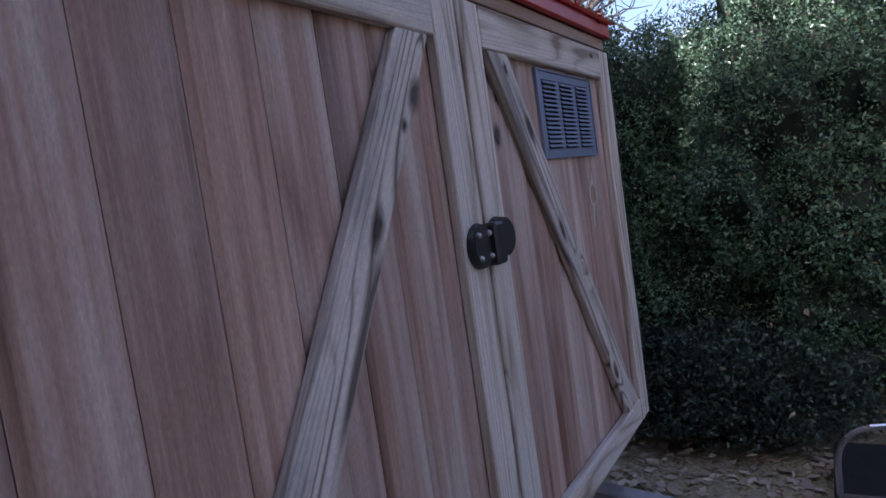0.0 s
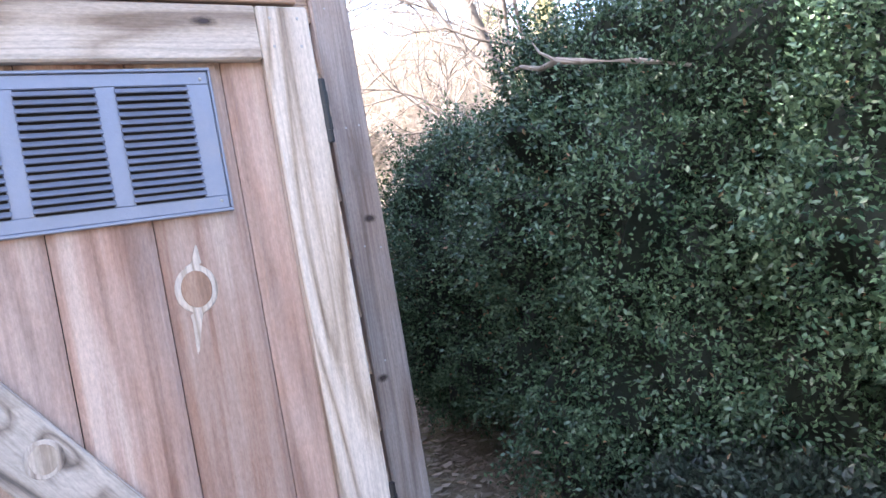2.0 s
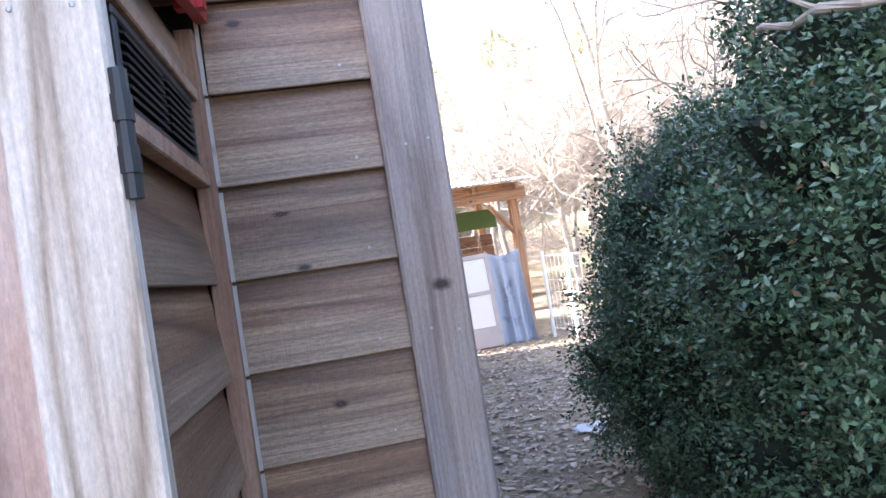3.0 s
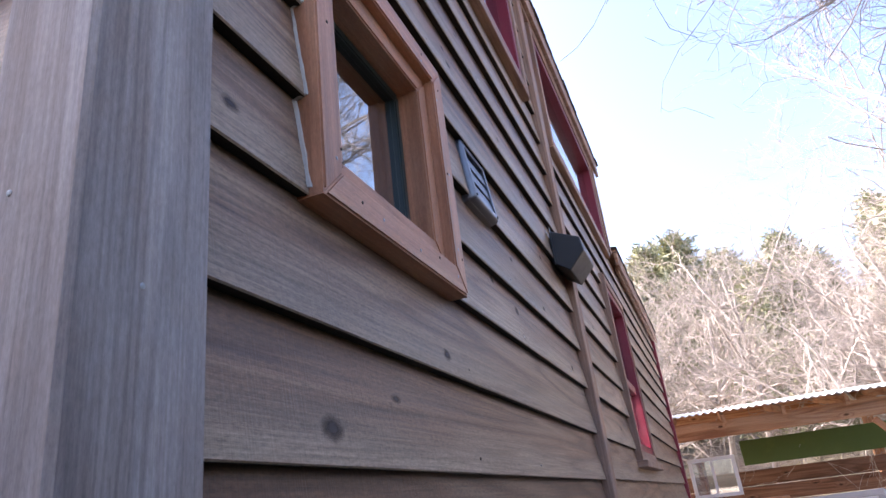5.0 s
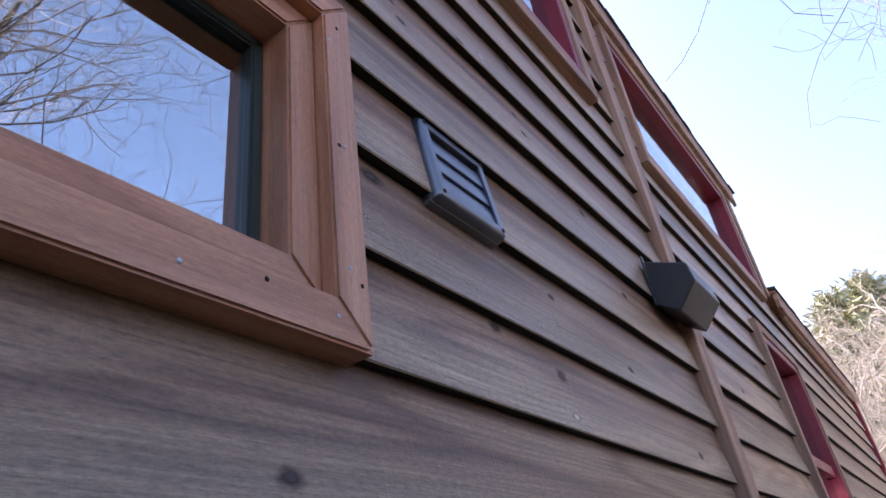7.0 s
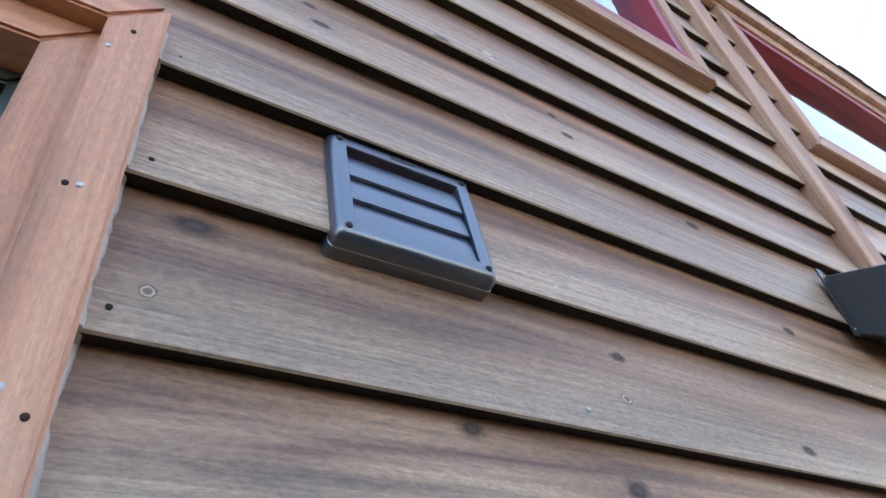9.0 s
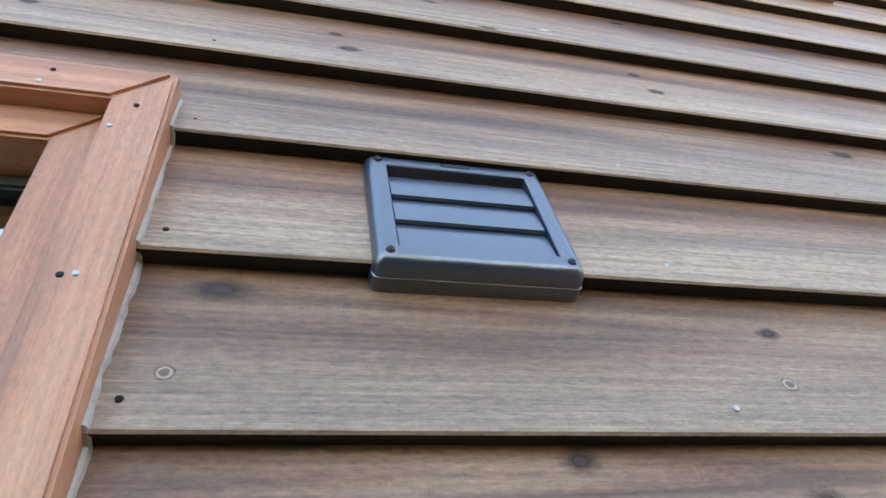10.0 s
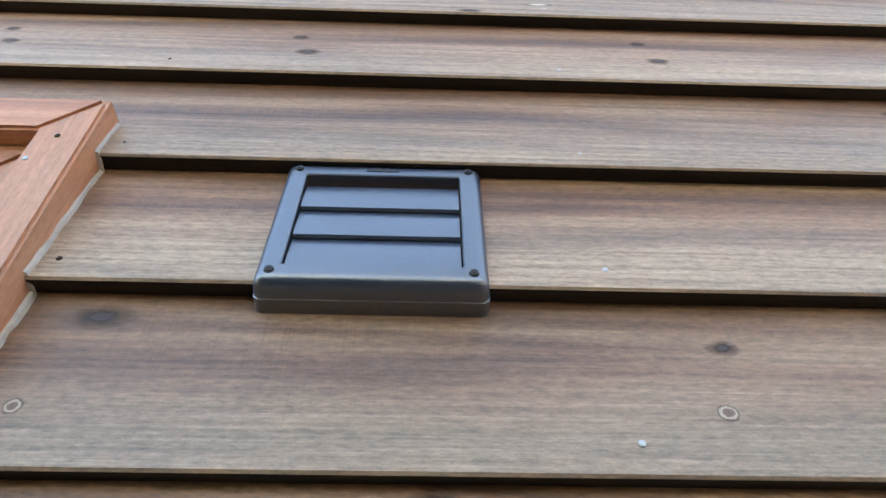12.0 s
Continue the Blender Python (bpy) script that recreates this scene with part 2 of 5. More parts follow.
M_TARPBLUE = painted("blue_grey_plastic_sheet", (0.38, 0.40, 0.45), 0.45, (0.07, 0.07, 0.08), 0.9, 0, 5)
M_PANEL = painted("white_board", (0.74, 0.72, 0.68), 0.6, (0.56, 0.5, 0.42), 0.4, 0, 4)
M_GREYBOARD = painted("grey_weathered_board", (0.42, 0.38, 0.36), 0.75, (0.3, 0.26, 0.23), 0.5, 0, 5)
M_WIRE = painted("white_fence_post", (0.75, 0.75, 0.72), 0.5, (0.5, 0.5, 0.45), 0.3)
M_GREEN = painted("green_mesh_sheet", (0.10, 0.15, 0.03), 0.7, (0.2, 0.24, 0.05), 0.4, 0, 5)
M_LEAF = leafy("evergreen_hedge_leaf", (0.018, 0.05, 0.03), (0.15, 0.235, 0.13), 0.26)
# darker copy of the hedge leaf, with shade put into its colour
M_LEAFSHADE = leafy("shaded_evergreen_leaf", (0.012, 0.026, 0.02), (0.07, 0.10, 0.066), 0.4)
M_LEAFY = leafy("yellow_green_leaf", (0.05, 0.075, 0.02), (0.17, 0.2, 0.06))
M_PINE = leafy("pine_needles", (0.18, 0.195, 0.1), (0.38, 0.37, 0.2), 0.6)
M_DRY = leafy("dry_brown_leaf", (0.23, 0.165, 0.115), (0.58, 0.48, 0.385), 0.7)


def bark_material(name, a, b):
    k = Mat(name)
    vec, rnd = k.coords((1, 1, 1), 5.0)
    n = k.noise(vec, 9.0, 5.0, 0.65)
    return k.done(k.ramp(n, (0.3, a), (0.7, b)), 0.85, 0, n, 0.006)


M_BARK = bark_material("pale_grey_bark", (0.26, 0.22, 0.18), (0.52, 0.46, 0.40))
M_TWIG = bark_material("brown_twig", (0.055, 0.047, 0.042), (0.14, 0.125, 0.115))
# near-black for the hedge core: the gaps' shade put into colour
M_CORE = bark_material("hedge_gap_shade", (0.006, 0.011, 0.007), (0.018, 0.028, 0.016))


def ground_material():
    k = Mat("leaf_littered_ground")
    co = k.t.nodes.new("ShaderNodeTexCoord").outputs["Object"]
    big = k.noise(co, 0.55, 5.0, 0.6)
    mid = k.noise(co, 6.0, 5.0, 0.65)
    fine = k.noise(co, 60.0, 3.0, 0.6)
    soil = k.ramp(mid, (0.3, (0.12, 0.09, 0.065)), (0.55, (0.27, 0.215, 0.16)), (0.8, (0.40, 0.335, 0.26)))
    straw = k.ramp(fine, (0.3, (0.24, 0.2, 0.115)), (0.7, (0.46, 0.4, 0.25)))
    col = k.mix(k.ramp(big, (0.44, (0, 0, 0)), (0.6, (1, 1, 1))), soil, straw)
    grass = k.ramp(k.noise(co, 1.3, 4.0, 0.6), (0.6, (0, 0, 0)), (0.72, (0.6, 0.6, 0.6)))
    col = k.mix(grass, col, (0.09, 0.12, 0.04))
    return k.done(col, 0.95, 0, k.math("ADD", mid, fine), 0.02)


M_GROUND = ground_material()


def knot_material(name, stops, edge):
    """Growth rings round a knot's heart, fraying out into the board."""
    k = Mat(name)
    co = k.t.nodes.new("ShaderNodeTexCoord").outputs["Object"]
    ln = k.t.nodes.new("ShaderNodeVectorMath")
    ln.operation = "LENGTH"
    flat = k.t.nodes.new("ShaderNodeVectorMath")
    flat.operation = "MULTIPLY"
    flat.inputs[1].default_value = (1, 0, 1)
    k.link(co, flat.inputs[0])
    k.link(flat.outputs[0], ln.inputs[0])
    rnd = k.t.nodes.new("ShaderNodeObjectInfo").outputs["Random"]
    shift = k.t.nodes.new("ShaderNodeVectorMath")
    shift.operation = "MULTIPLY_ADD"
    k.link(rnd, shift.inputs[0])
    shift.inputs[1].default_value = (30, 20, 10)
    k.link(co, shift.inputs[2])
    ragged = k.noise(shift.outputs[0], 2.2, 4.0, 0.65)
    r = k.math("ADD", ln.outputs["Value"], k.math("MULTIPLY", k.math("SUBTRACT", ragged, 0.5), 0.55))
    col = k.ramp(r, *stops)
    fade = k.ramp(r, (edge, (1, 1, 1)), (0.9, (0, 0, 0)))
    k.link(fade, k.b.inputs["Alpha"])
    return k.done(col, 0.6, 0, ragged, 0.0003)


M_KNOT_DARK = knot_material("dark_knot", ((0.1, (0.035, 0.02, 0.02)), (0.35, (0.06, 0.034, 0.03)), (0.6, (0.13, 0.075, 0.05)), (0.85, (0.2, 0.12, 0.075))), 0.12)
M_KNOT_RING = knot_material("pale_ringed_knot", ((0.15, (0.14, 0.085, 0.06)), (0.42, (0.17, 0.1, 0.07)), (0.5, (0.40, 0.31, 0.235)), (0.68, (0.36, 0.27, 0.2)), (0.8, (0.16, 0.1, 0.07))), 0.6)
M_KNOT_PALE = knot_material("pale_torn_grain", ((0.2, (0.6, 0.52, 0.44)), (0.8, (0.4, 0.3, 0.22))), 0.3)


def glass_material():
    k = Mat("window_glass")
    k.b.inputs["Base Color"].default_value = (0.9, 0.95, 0.95, 1)
    k.b.inputs["Roughness"].default_value = 0.01
    k.b.inputs["IOR"].default_value = 3.8
    k.b.inputs["Transmission Weight"].default_value = 1.0
    return k.m


M_GLASS = glass_material()


# ---- building helpers ----
def mesh_object(name, bm, material, parent=None, label="", at=None):
    me = bpy.data.meshes.new(name)
    bm.to_mesh(me)
    bm.free()
    me.materials.append(material)
    ob = new(name, me)
    if parent is not None:
        ob.parent = parent
    if at is not None:
        ob.matrix_basis = at
    if label:
        tagged(ob, label)
    return ob


def part(name, bm, material, parent, label="", at=None):
    return mesh_object(name, bm, material, parent, label, at)


def empty(name, label, category, group="", kind="", at=None):
    ob = tagged(new(name), label, category, group, kind)
    if at is not None:
        ob.matrix_basis = at
    return ob


def add_box(bm, lo, hi, bevel=0.0):
    made = bmesh.ops.create_cube(bm, size=1.0)
    vs = made["verts"]
    c = [(a + b) / 2 for a, b in zip(lo, hi)]
    d = [b - a for a, b in zip(lo, hi)]
    for v in vs:
        v.co = Vector((v.co[i] * d[i] + c[i] for i in range(3)))
    if bevel:
        es = list({e for v in vs for e in v.link_edges})
        bmesh.ops.bevel(bm, geom=es, offset=bevel, segments=1, affect="EDGES")
    return bm


def box(lo, hi, bevel=0.0):
    return add_box(bmesh.new(), lo, hi, bevel)


def prism(points, length, axis="x"):
    """A profile (list of 2D points, anticlockwise seen from the end) drawn out along an axis from 0 to length."""
    bm = bmesh.new()
    def place(p, s):
        return {"x": (s, p[0], p[1]), "y": (p[0], s, p[1]), "z": (p[0], p[1], s)}[axis]
    a = [bm.verts.new(place(p, 0.0)) for p in points]
    b = [bm.verts.new(place(p, length)) for p in points]
    n = len(points)
    bm.faces.new(a)
    bm.faces.new(b[::-1])
    for i in range(n):
        bm.faces.new((a[i], b[i], b[(i + 1) % n], a[(i + 1) % n]))
    bmesh.ops.recalc_face_normals(bm, faces=bm.faces)
    return bm


def tube_into(bm, pts, radii, sides=8):
    rings = []
    for i, p in enumerate(pts):
        p = Vector(p)
        d = (Vector(pts[min(i + 1, len(pts) - 1)]) - Vector(pts[max(i - 1, 0)])).normalized()
        u = d.orthogonal().normalized()
        w = d.cross(u)
        rings.append([bm.verts.new(p + radii[i] * (math.cos(a) * u + math.sin(a) * w)) for a in (2 * math.pi * j / sides for j in range(sides))])
    for r0, r1 in zip(rings, rings[1:]):
        # match the ring starts, so that the tube does not twist
        s = min(range(sides), key=lambda q: (r1[q].co - r0[0].co).length)
        for j in range(sides):
            bm.faces.new((r0[j], r0[(j + 1) % sides], r1[(j + 1 + s) % sides], r1[(j + s) % sides]))
    bm.faces.new(rings[0][::-1])
    bm.faces.new(rings[-1])


def quick_mesh(name, verts, faces, material, smooth=False):
    """verts (n,3) and faces (m,k) as arrays."""
    me = bpy.data.meshes.new(name)
    m, kk = faces.shape
    me.vertices.add(len(verts))
    me.vertices.foreach_set("co", np.ascontiguousarray(verts, dtype=np.float32).ravel())
    me.loops.add(m * kk)
    me.loops.foreach_set("vertex_index", np.ascontiguousarray(faces, dtype=np.int32).ravel())
    me.polygons.add(m)
    me.polygons.foreach_set("loop_start", np.arange(0, m * kk, kk, dtype=np.int32))
    me.update(calc_edges=True)
    if smooth:
        me.polygons.foreach_set("use_smooth", np.ones(m, dtype=bool))
    me.materials.append(material)
    return me


def board(name, length, width, thick, material, parent, at, bevel=0.003, label=""):
    """A board along local x from 0, its face outward along local y (0 is the back), its width up along local z."""
    return part(name, box((0, 0, 0), (length, thick, width), bevel), material, parent, label, at)


# local frames: x along the wall, y outward, z up
def east(y, z, x=0.0):
    """On the long wall that faces +x; local x runs along -y, so start at the far end."""
    return Matrix(((0, 1, 0, x), (-1, 0, 0, y), (0, 0, 1, z), (0, 0, 0, 1)))


def south(x, z, y=0.0):
    """On walls that face -y; local x runs along -x from x."""
    return Matrix(((-1, 0, 0, x), (0, -1, 0, y), (0, 0, 1, z), (0, 0, 0, 1)))


# ---- ground ----
def ground_z(x, y):
    near = 0.2 * min(max((y - 2.0) / 5.5, 0.0), 1.0)
    hill = max(0.0, y - 11.0 + 0.25 * x)
    return near + 0.27 * min(hill, 70.0) + 0.03 * noise.noise((x * 0.6, y * 0.6, 0.0)) + min(hill, 10) * 0.06 * noise.noise((x * 0.2, y * 0.2, 3.0))


def make_ground():
    def steps(lo, hi, far):
        fine = list(np.arange(lo, hi, 0.35))
        out, d = [], 0.6
        while hi + (out[-1] if out else 0) < far:
            out.append((out[-1] if out else 0) + d)
            d *= 1.35
        return [lo - o for o in reversed(out)] + fine + [hi + o for o in out]
    xs, ys = steps(-4.0, 6.0, 900), steps(-5.0, 14.0, 900)
    verts = np.array([(x, y, ground_z(x, y)) for y in ys for x in xs])
    nx = len(xs)
    i = np.arange((len(ys) - 1) * (nx - 1))
    a = (i // (nx - 1)) * nx + i % (nx - 1)
    return tagged(new("ground", quick_mesh("ground", verts, np.stack([a, a + 1, a + nx + 1, a + nx], 1), M_GROUND, True)),
                  "bare earth yard strewn with brown leaves and straw", "ground", "", "structure")


make_ground()

# ---- the tiny house ----
LAPS = [round(1.371 - 0.15 * k, 3) for k in range(6, 0, -1)] + [1.371, 1.524, 1.673, 1.826, 1.981, 2.12, 2.268, 2.415, 2.564, 2.709] + [round(2.709 + 0.145 * k, 3) for k in range(1, 8)]
LAP_TOP = 0.174


def lap_profile(z0, z1):
    """Cross-section of a bevel siding board, cut between two heights of it."""
    def front(z):
        return 0.0 - 0.021 * z / LAP_TOP
    def back(z):
        return -0.0275
    f0 = front(z0)
    return [(back(z0), z0 + (0.003 if z0 == 0 else 0)), (f0 - 0.002, z0), (f0, z0 + 0.002), (front(z1), z1), (back(z1), z1)]


BOARD_RND = random.Random(77)
BOARDS = []


def shaded_underside(ob):
    """Paints the shade under a lap into the colour of the board's underside."""
    ob.data.materials.append(M_BUTTSHADE_NAIL)
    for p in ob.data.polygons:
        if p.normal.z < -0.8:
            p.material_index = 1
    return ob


def siding(parent, at, span, z, z0=0.0, z1=LAP_TOP):
    """One lapped board from span[0] to span[1] along the wall, with its lower edge at z. at(position, z) is its local frame."""
    length = abs(span[1] - span[0])
    slack = pose(0, BOARD_RND.uniform(-0.0012, 0.0012), BOARD_RND.uniform(-0.0015, 0.0015), 0, BOARD_RND.gauss(0, 0.05), 0)
    ob = shaded_underside(part("siding_board", prism(lap_profile(z0, z1), length), M_SIDING, parent, "", at @ slack))
    BOARDS.append((parent, span, z, z0, z1, ob, span[1]))
    return ob


def notched_board(wall, run, z):
    """One lapped board of the long wall, notched round a window; run lists its (start, end, lower, upper) stretches."""
    if not run:
        return
    far = run[-1][1]
    bm = bmesh.new()
    for a, b, h0, h1 in run:
        piece = prism(lap_profile(h0, h1), b - a)
        piece.transform(Matrix.Translation((far - b, 0, 0)))
        me = bpy.data.meshes.new("stretch")
        piece.to_mesh(me)
        piece.free()
        bm.from_mesh(me)
        bpy.data.meshes.remove(me)
    slack = pose(0, BOARD_RND.uniform(-0.0012, 0.0012), BOARD_RND.uniform(-0.0015, 0.0015), 0, BOARD_RND.gauss(0, 0.03), 0)
    ob = shaded_underside(part("siding_board", bm, M_SIDING, wall, "", east(far, z) @ slack))
    for a, b, h0, h1 in run:
        BOARDS.append((wall, (a, b), z, h0, h1, ob, far))


def cut_spans(span, holes):
    out = [span]
    for lo, hi in holes:
        nxt = []
        for a, b in out:
            if hi <= a or lo >= b:
                nxt.append((a, b))
            else:
                if lo > a + 0.02:
                    nxt.append((a, lo))
                if hi < b - 0.02:
                    nxt.append((hi, b))
        out = nxt
    return out


HOUSE_W, HOUSE_L, TALL_L, TALL_Z, LOW_Z = 2.36, 7.1, 4.15, 3.87, 3.17
BASE_Z = 0.47
WIN = (0.308, 0.806, 1.977, 2.474)        # near window: y0, y1, z0, z1 of its casing
UP1 = (0.85, 1.95, 3.10, 3.80)
UP2 = (2.33, 4.0, 3.085, 3.80)
FAR = (3.28, 4.08, 1.77, 2.77)


def wall_slab(x0, x1, y0, y1, z0, z1):
    """A wall along y with openings cut through it for the windows."""
    bm = bmesh.new()
    holes = [(a + 0.05, b - 0.05, c + 0.05, d - 0.05) for a, b, c, d in (WIN, UP1, UP2, FAR)]
    ys = sorted({y0, y1, *(min(max(q, y0), y1) for h in holes for q in h[:2])})
    zs = sorted({z0, z1, *(min(max(q, z0), z1) for h in holes for q in h[2:])})
    for ya, yb in zip(ys, ys[1:]):
        for za, zb in zip(zs, zs[1:]):
            cy, cz = (ya + yb) / 2, (za + zb) / 2
            if not any(h[0] < cy < h[1] and h[2] < cz < h[3] for h in holes):
                add_box(bm, (x0, ya, za), (x1, yb, zb))
    return bm


# the slabs' near-black colour paints the unlit room inside
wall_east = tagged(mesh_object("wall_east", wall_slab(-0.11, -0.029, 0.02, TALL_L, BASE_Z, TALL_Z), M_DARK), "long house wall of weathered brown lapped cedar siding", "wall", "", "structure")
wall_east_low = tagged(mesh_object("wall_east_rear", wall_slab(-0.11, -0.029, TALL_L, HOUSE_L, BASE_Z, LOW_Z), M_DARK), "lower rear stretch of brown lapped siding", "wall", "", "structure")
wall_south = tagged(mesh_object("wall_south", box((-HOUSE_W, 0.029, BASE_Z), (-0.11, 0.11, TALL_Z)), M_DARK), "end wall of weathered brown lapped cedar siding", "wall", "", "structure")
west = box((-HOUSE_W, 0.11, BASE_Z), (-HOUSE_W + 0.08, HOUSE_L, LOW_Z))
add_box(west, (-HOUSE_W, 0.11, LOW_Z), (-HOUSE_W + 0.08, TALL_L, TALL_Z - 0.04))
tagged(mesh_object("wall_west", west, M_SIDING), "hidden long wall of brown siding", "wall", "", "structure")
tagged(mesh_object("wall_north", box((-HOUSE_W + 0.08, HOUSE_L - 0.08, BASE_Z), (-0.11, HOUSE_L, LOW_Z)), M_SIDING), "hidden far end wall of brown siding", "wall", "", "structure")
tagged(mesh_object("house_floor", box((-HOUSE_W, 0.03, BASE_Z - 0.1), (-0.03, HOUSE_L, BASE_Z)), M_DARK), "dark underside of the house floor", "floor", "", "structure")




def east_boards():
    for i, z in enumerate(LAPS):
        top = LAPS[i + 1] if i + 1 < len(LAPS) else z + 0.145
        for wall, end, roof in ((wall_east, TALL_L, TALL_Z), (wall_east_low, HOUSE_L - 0.10, LOW_Z)):
            start = 0.126 if wall is wall_east else TALL_L
            if z > roof - 0.03:
                continue
            holes = [(2.126, 2.218)] if wall is wall_east else []
            fillers = []
            for y0, y1, z0, z1 in (WIN, UP1, UP2, FAR):
                if top > z0 + 0.03 and z < z1 - 0.01:
                    holes.append((y0 + 0.004, y1 - 0.004))
                    if z1 < top - 0.01:
                        fillers.append((y0 + 0.004, y1 - 0.004, z1 - z, LAP_TOP))
                    if z0 > z + 0.02:
                        fillers.append((y0 + 0.004, y1 - 0.004, 0.0, z0 - z))
            height = min(LAP_TOP, roof - z)
            pieces = [(a + 0.002, b - 0.002, 0.0, height) for a, b in cut_spans((start, end), holes)]
            for a, b, h0, h1 in fillers:
                lo, hi = max(a, start), min(b, end)
                if hi - lo > 0.05 and min(h1, roof - z) - h0 > 0.015:
                    pieces.append((lo, hi, h0, min(h1, roof - z)))
            run = []
            for piece in sorted(pieces):
                if run and piece[0] - run[-1][1] < 0.012 and run[-1][1] - piece[0] < 0.05:
                    run.append((run[-1][1], *piece[1:]))
                else:
                    notched_board(wall, run, z)
                    run = [piece]
            notched_board(wall, run, z)


def south_boards():
    for z in LAPS:
        if z > TALL_Z - 0.03:
            continue
        spans = [(-0.372, -0.092)] if z < 1.62 else ([(-0.352, -0.092)] if z < 1.75 else [(-HOUSE_W, -1.31), (-1.306, -0.092)])
        for a, b in spans:
            siding(wall_south, south(b, z), (a, b), z, 0, min(LAP_TOP, TALL_Z - z))


east_boards()
south_boards()

corner_post = part("corner_post", box((0, 0, 0), (TALL_Z - BASE_Z + 0.02, 0.136, 0.104), 0.005), M_POST, None, "",
                   Matrix(((0, 0, 1, -0.0915), (0, 1, 0, -0.012), (1, 0, 0, BASE_Z - 0.02), (0, 0, 0, 1))))
tagged(corner_post, "square grey-brown weathered corner post with nails", "post", "", "structure")


def nail_mesh():
    bm = bmesh.new()
    bmesh.ops.create_uvsphere(bm, u_segments=7, v_segments=4, radius=0.0027)
    for v in bm.verts:
        v.co.y *= 0.45
    me = bpy.data.meshes.new("nail_head")
    bm.to_mesh(me)
    bm.free()
    me.materials.append(M_NAIL)
    return me


NAIL = nail_mesh()
DARK_NAIL = NAIL.copy()
DARK_NAIL.materials[0] = M_BUTTSHADE_NAIL


def nail(parent, place, mesh=NAIL):
    ob = new("nail_head", mesh)
    ob.parent = parent
    inv = parent.matrix_basis.inverted()
    ob.matrix_basis = inv @ place
    return ob


for zn, dx in ((1.249, -0.057), (1.555, -0.052), (1.86, -0.055), (1.24, -0.012), (1.56, -0.014), (0.95, -0.055)):
    nail(corner_post, Matrix.Translation((dx, -0.0125, zn)))
for zn in (1.53, 1.79, 2.08):
    nail(corner_post, pose(0.0125, 0.05, zn, 0, 0, 90))

# nails in the siding, a finger above each lap
for z in LAPS:
    if 1.5 < z < 3.0:
        for yn in (0.822, 1.244, 1.86, 2.6):
            if not (yn > 2.5 and z > 2.9):
                nail(wall_east, pose(-0.0026, yn + 0.002 * math.sin(z * 50), z + 0.023, 0, 0, 90), DARK_NAIL if yn < 1 else NAIL)
for xn, zn in ((-0.137, 1.395), (-0.135, 1.545), (-0.14, 1.7), (-0.142, 1.245), (-0.15, 1.85), (-0.14, 1.095)):
    nail(wall_south, pose(xn, -0.0015, zn))


def knot_mesh():
    """A knot's end grain as a low dome of unit radius, its height in metres."""
    bm = bmesh.new()
    n = 20
    rings = [[bm.verts.new((r * math.cos(a), h, r * math.sin(a))) for a in (2 * math.pi * i / n for i in range(n))] for r, h in ((1.0, 0.00015), (0.6, 0.0004), (0.25, 0.0006))]
    for a, b in zip(rings, rings[1:]):
        for i in range(n):
            bm.faces.new((a[i], a[(i + 1) % n], b[(i + 1) % n], b[i]))
    bm.faces.new(rings[-1])
    bmesh.ops.recalc_face_normals(bm, faces=bm.faces)
    for fc in bm.faces:
        fc.smooth = True
        if fc.normal.y < 0:
            fc.normal_flip()
    me = bpy.data.meshes.new("knot")
    bm.to_mesh(me)
    bm.free()
    return me


def knot_meshes():
    base = knot_mesh()
    out = {}
    for kind, material in (("dark", M_KNOT_DARK), ("ring", M_KNOT_RING), ("pale", M_KNOT_PALE)):
        me = base.copy()
        me.materials.append(material)
        out[kind] = me
    return out


KNOTS = knot_meshes()


def knot(wall, along, z, length, height, kind="dark", turn=0.0):
    """A knot in the board of a wall that covers this place; along is y on the long wall, x on the end wall."""
    for parent, span, lap, z0, z1, ob, origin in BOARDS:
        if parent is wall and span[0] <= along <= span[1] and lap + z0 <= z < lap + min(z1, 0.15):
            d = z - lap
            k = new("knot", KNOTS[kind])
            k.parent = ob
            k.matrix_basis = pose(origin - along, -0.021 * d / LAP_TOP + 0.0002, d, 6.9, turn, 0) @ Matrix.Diagonal((length, 1, height, 1))
            return k


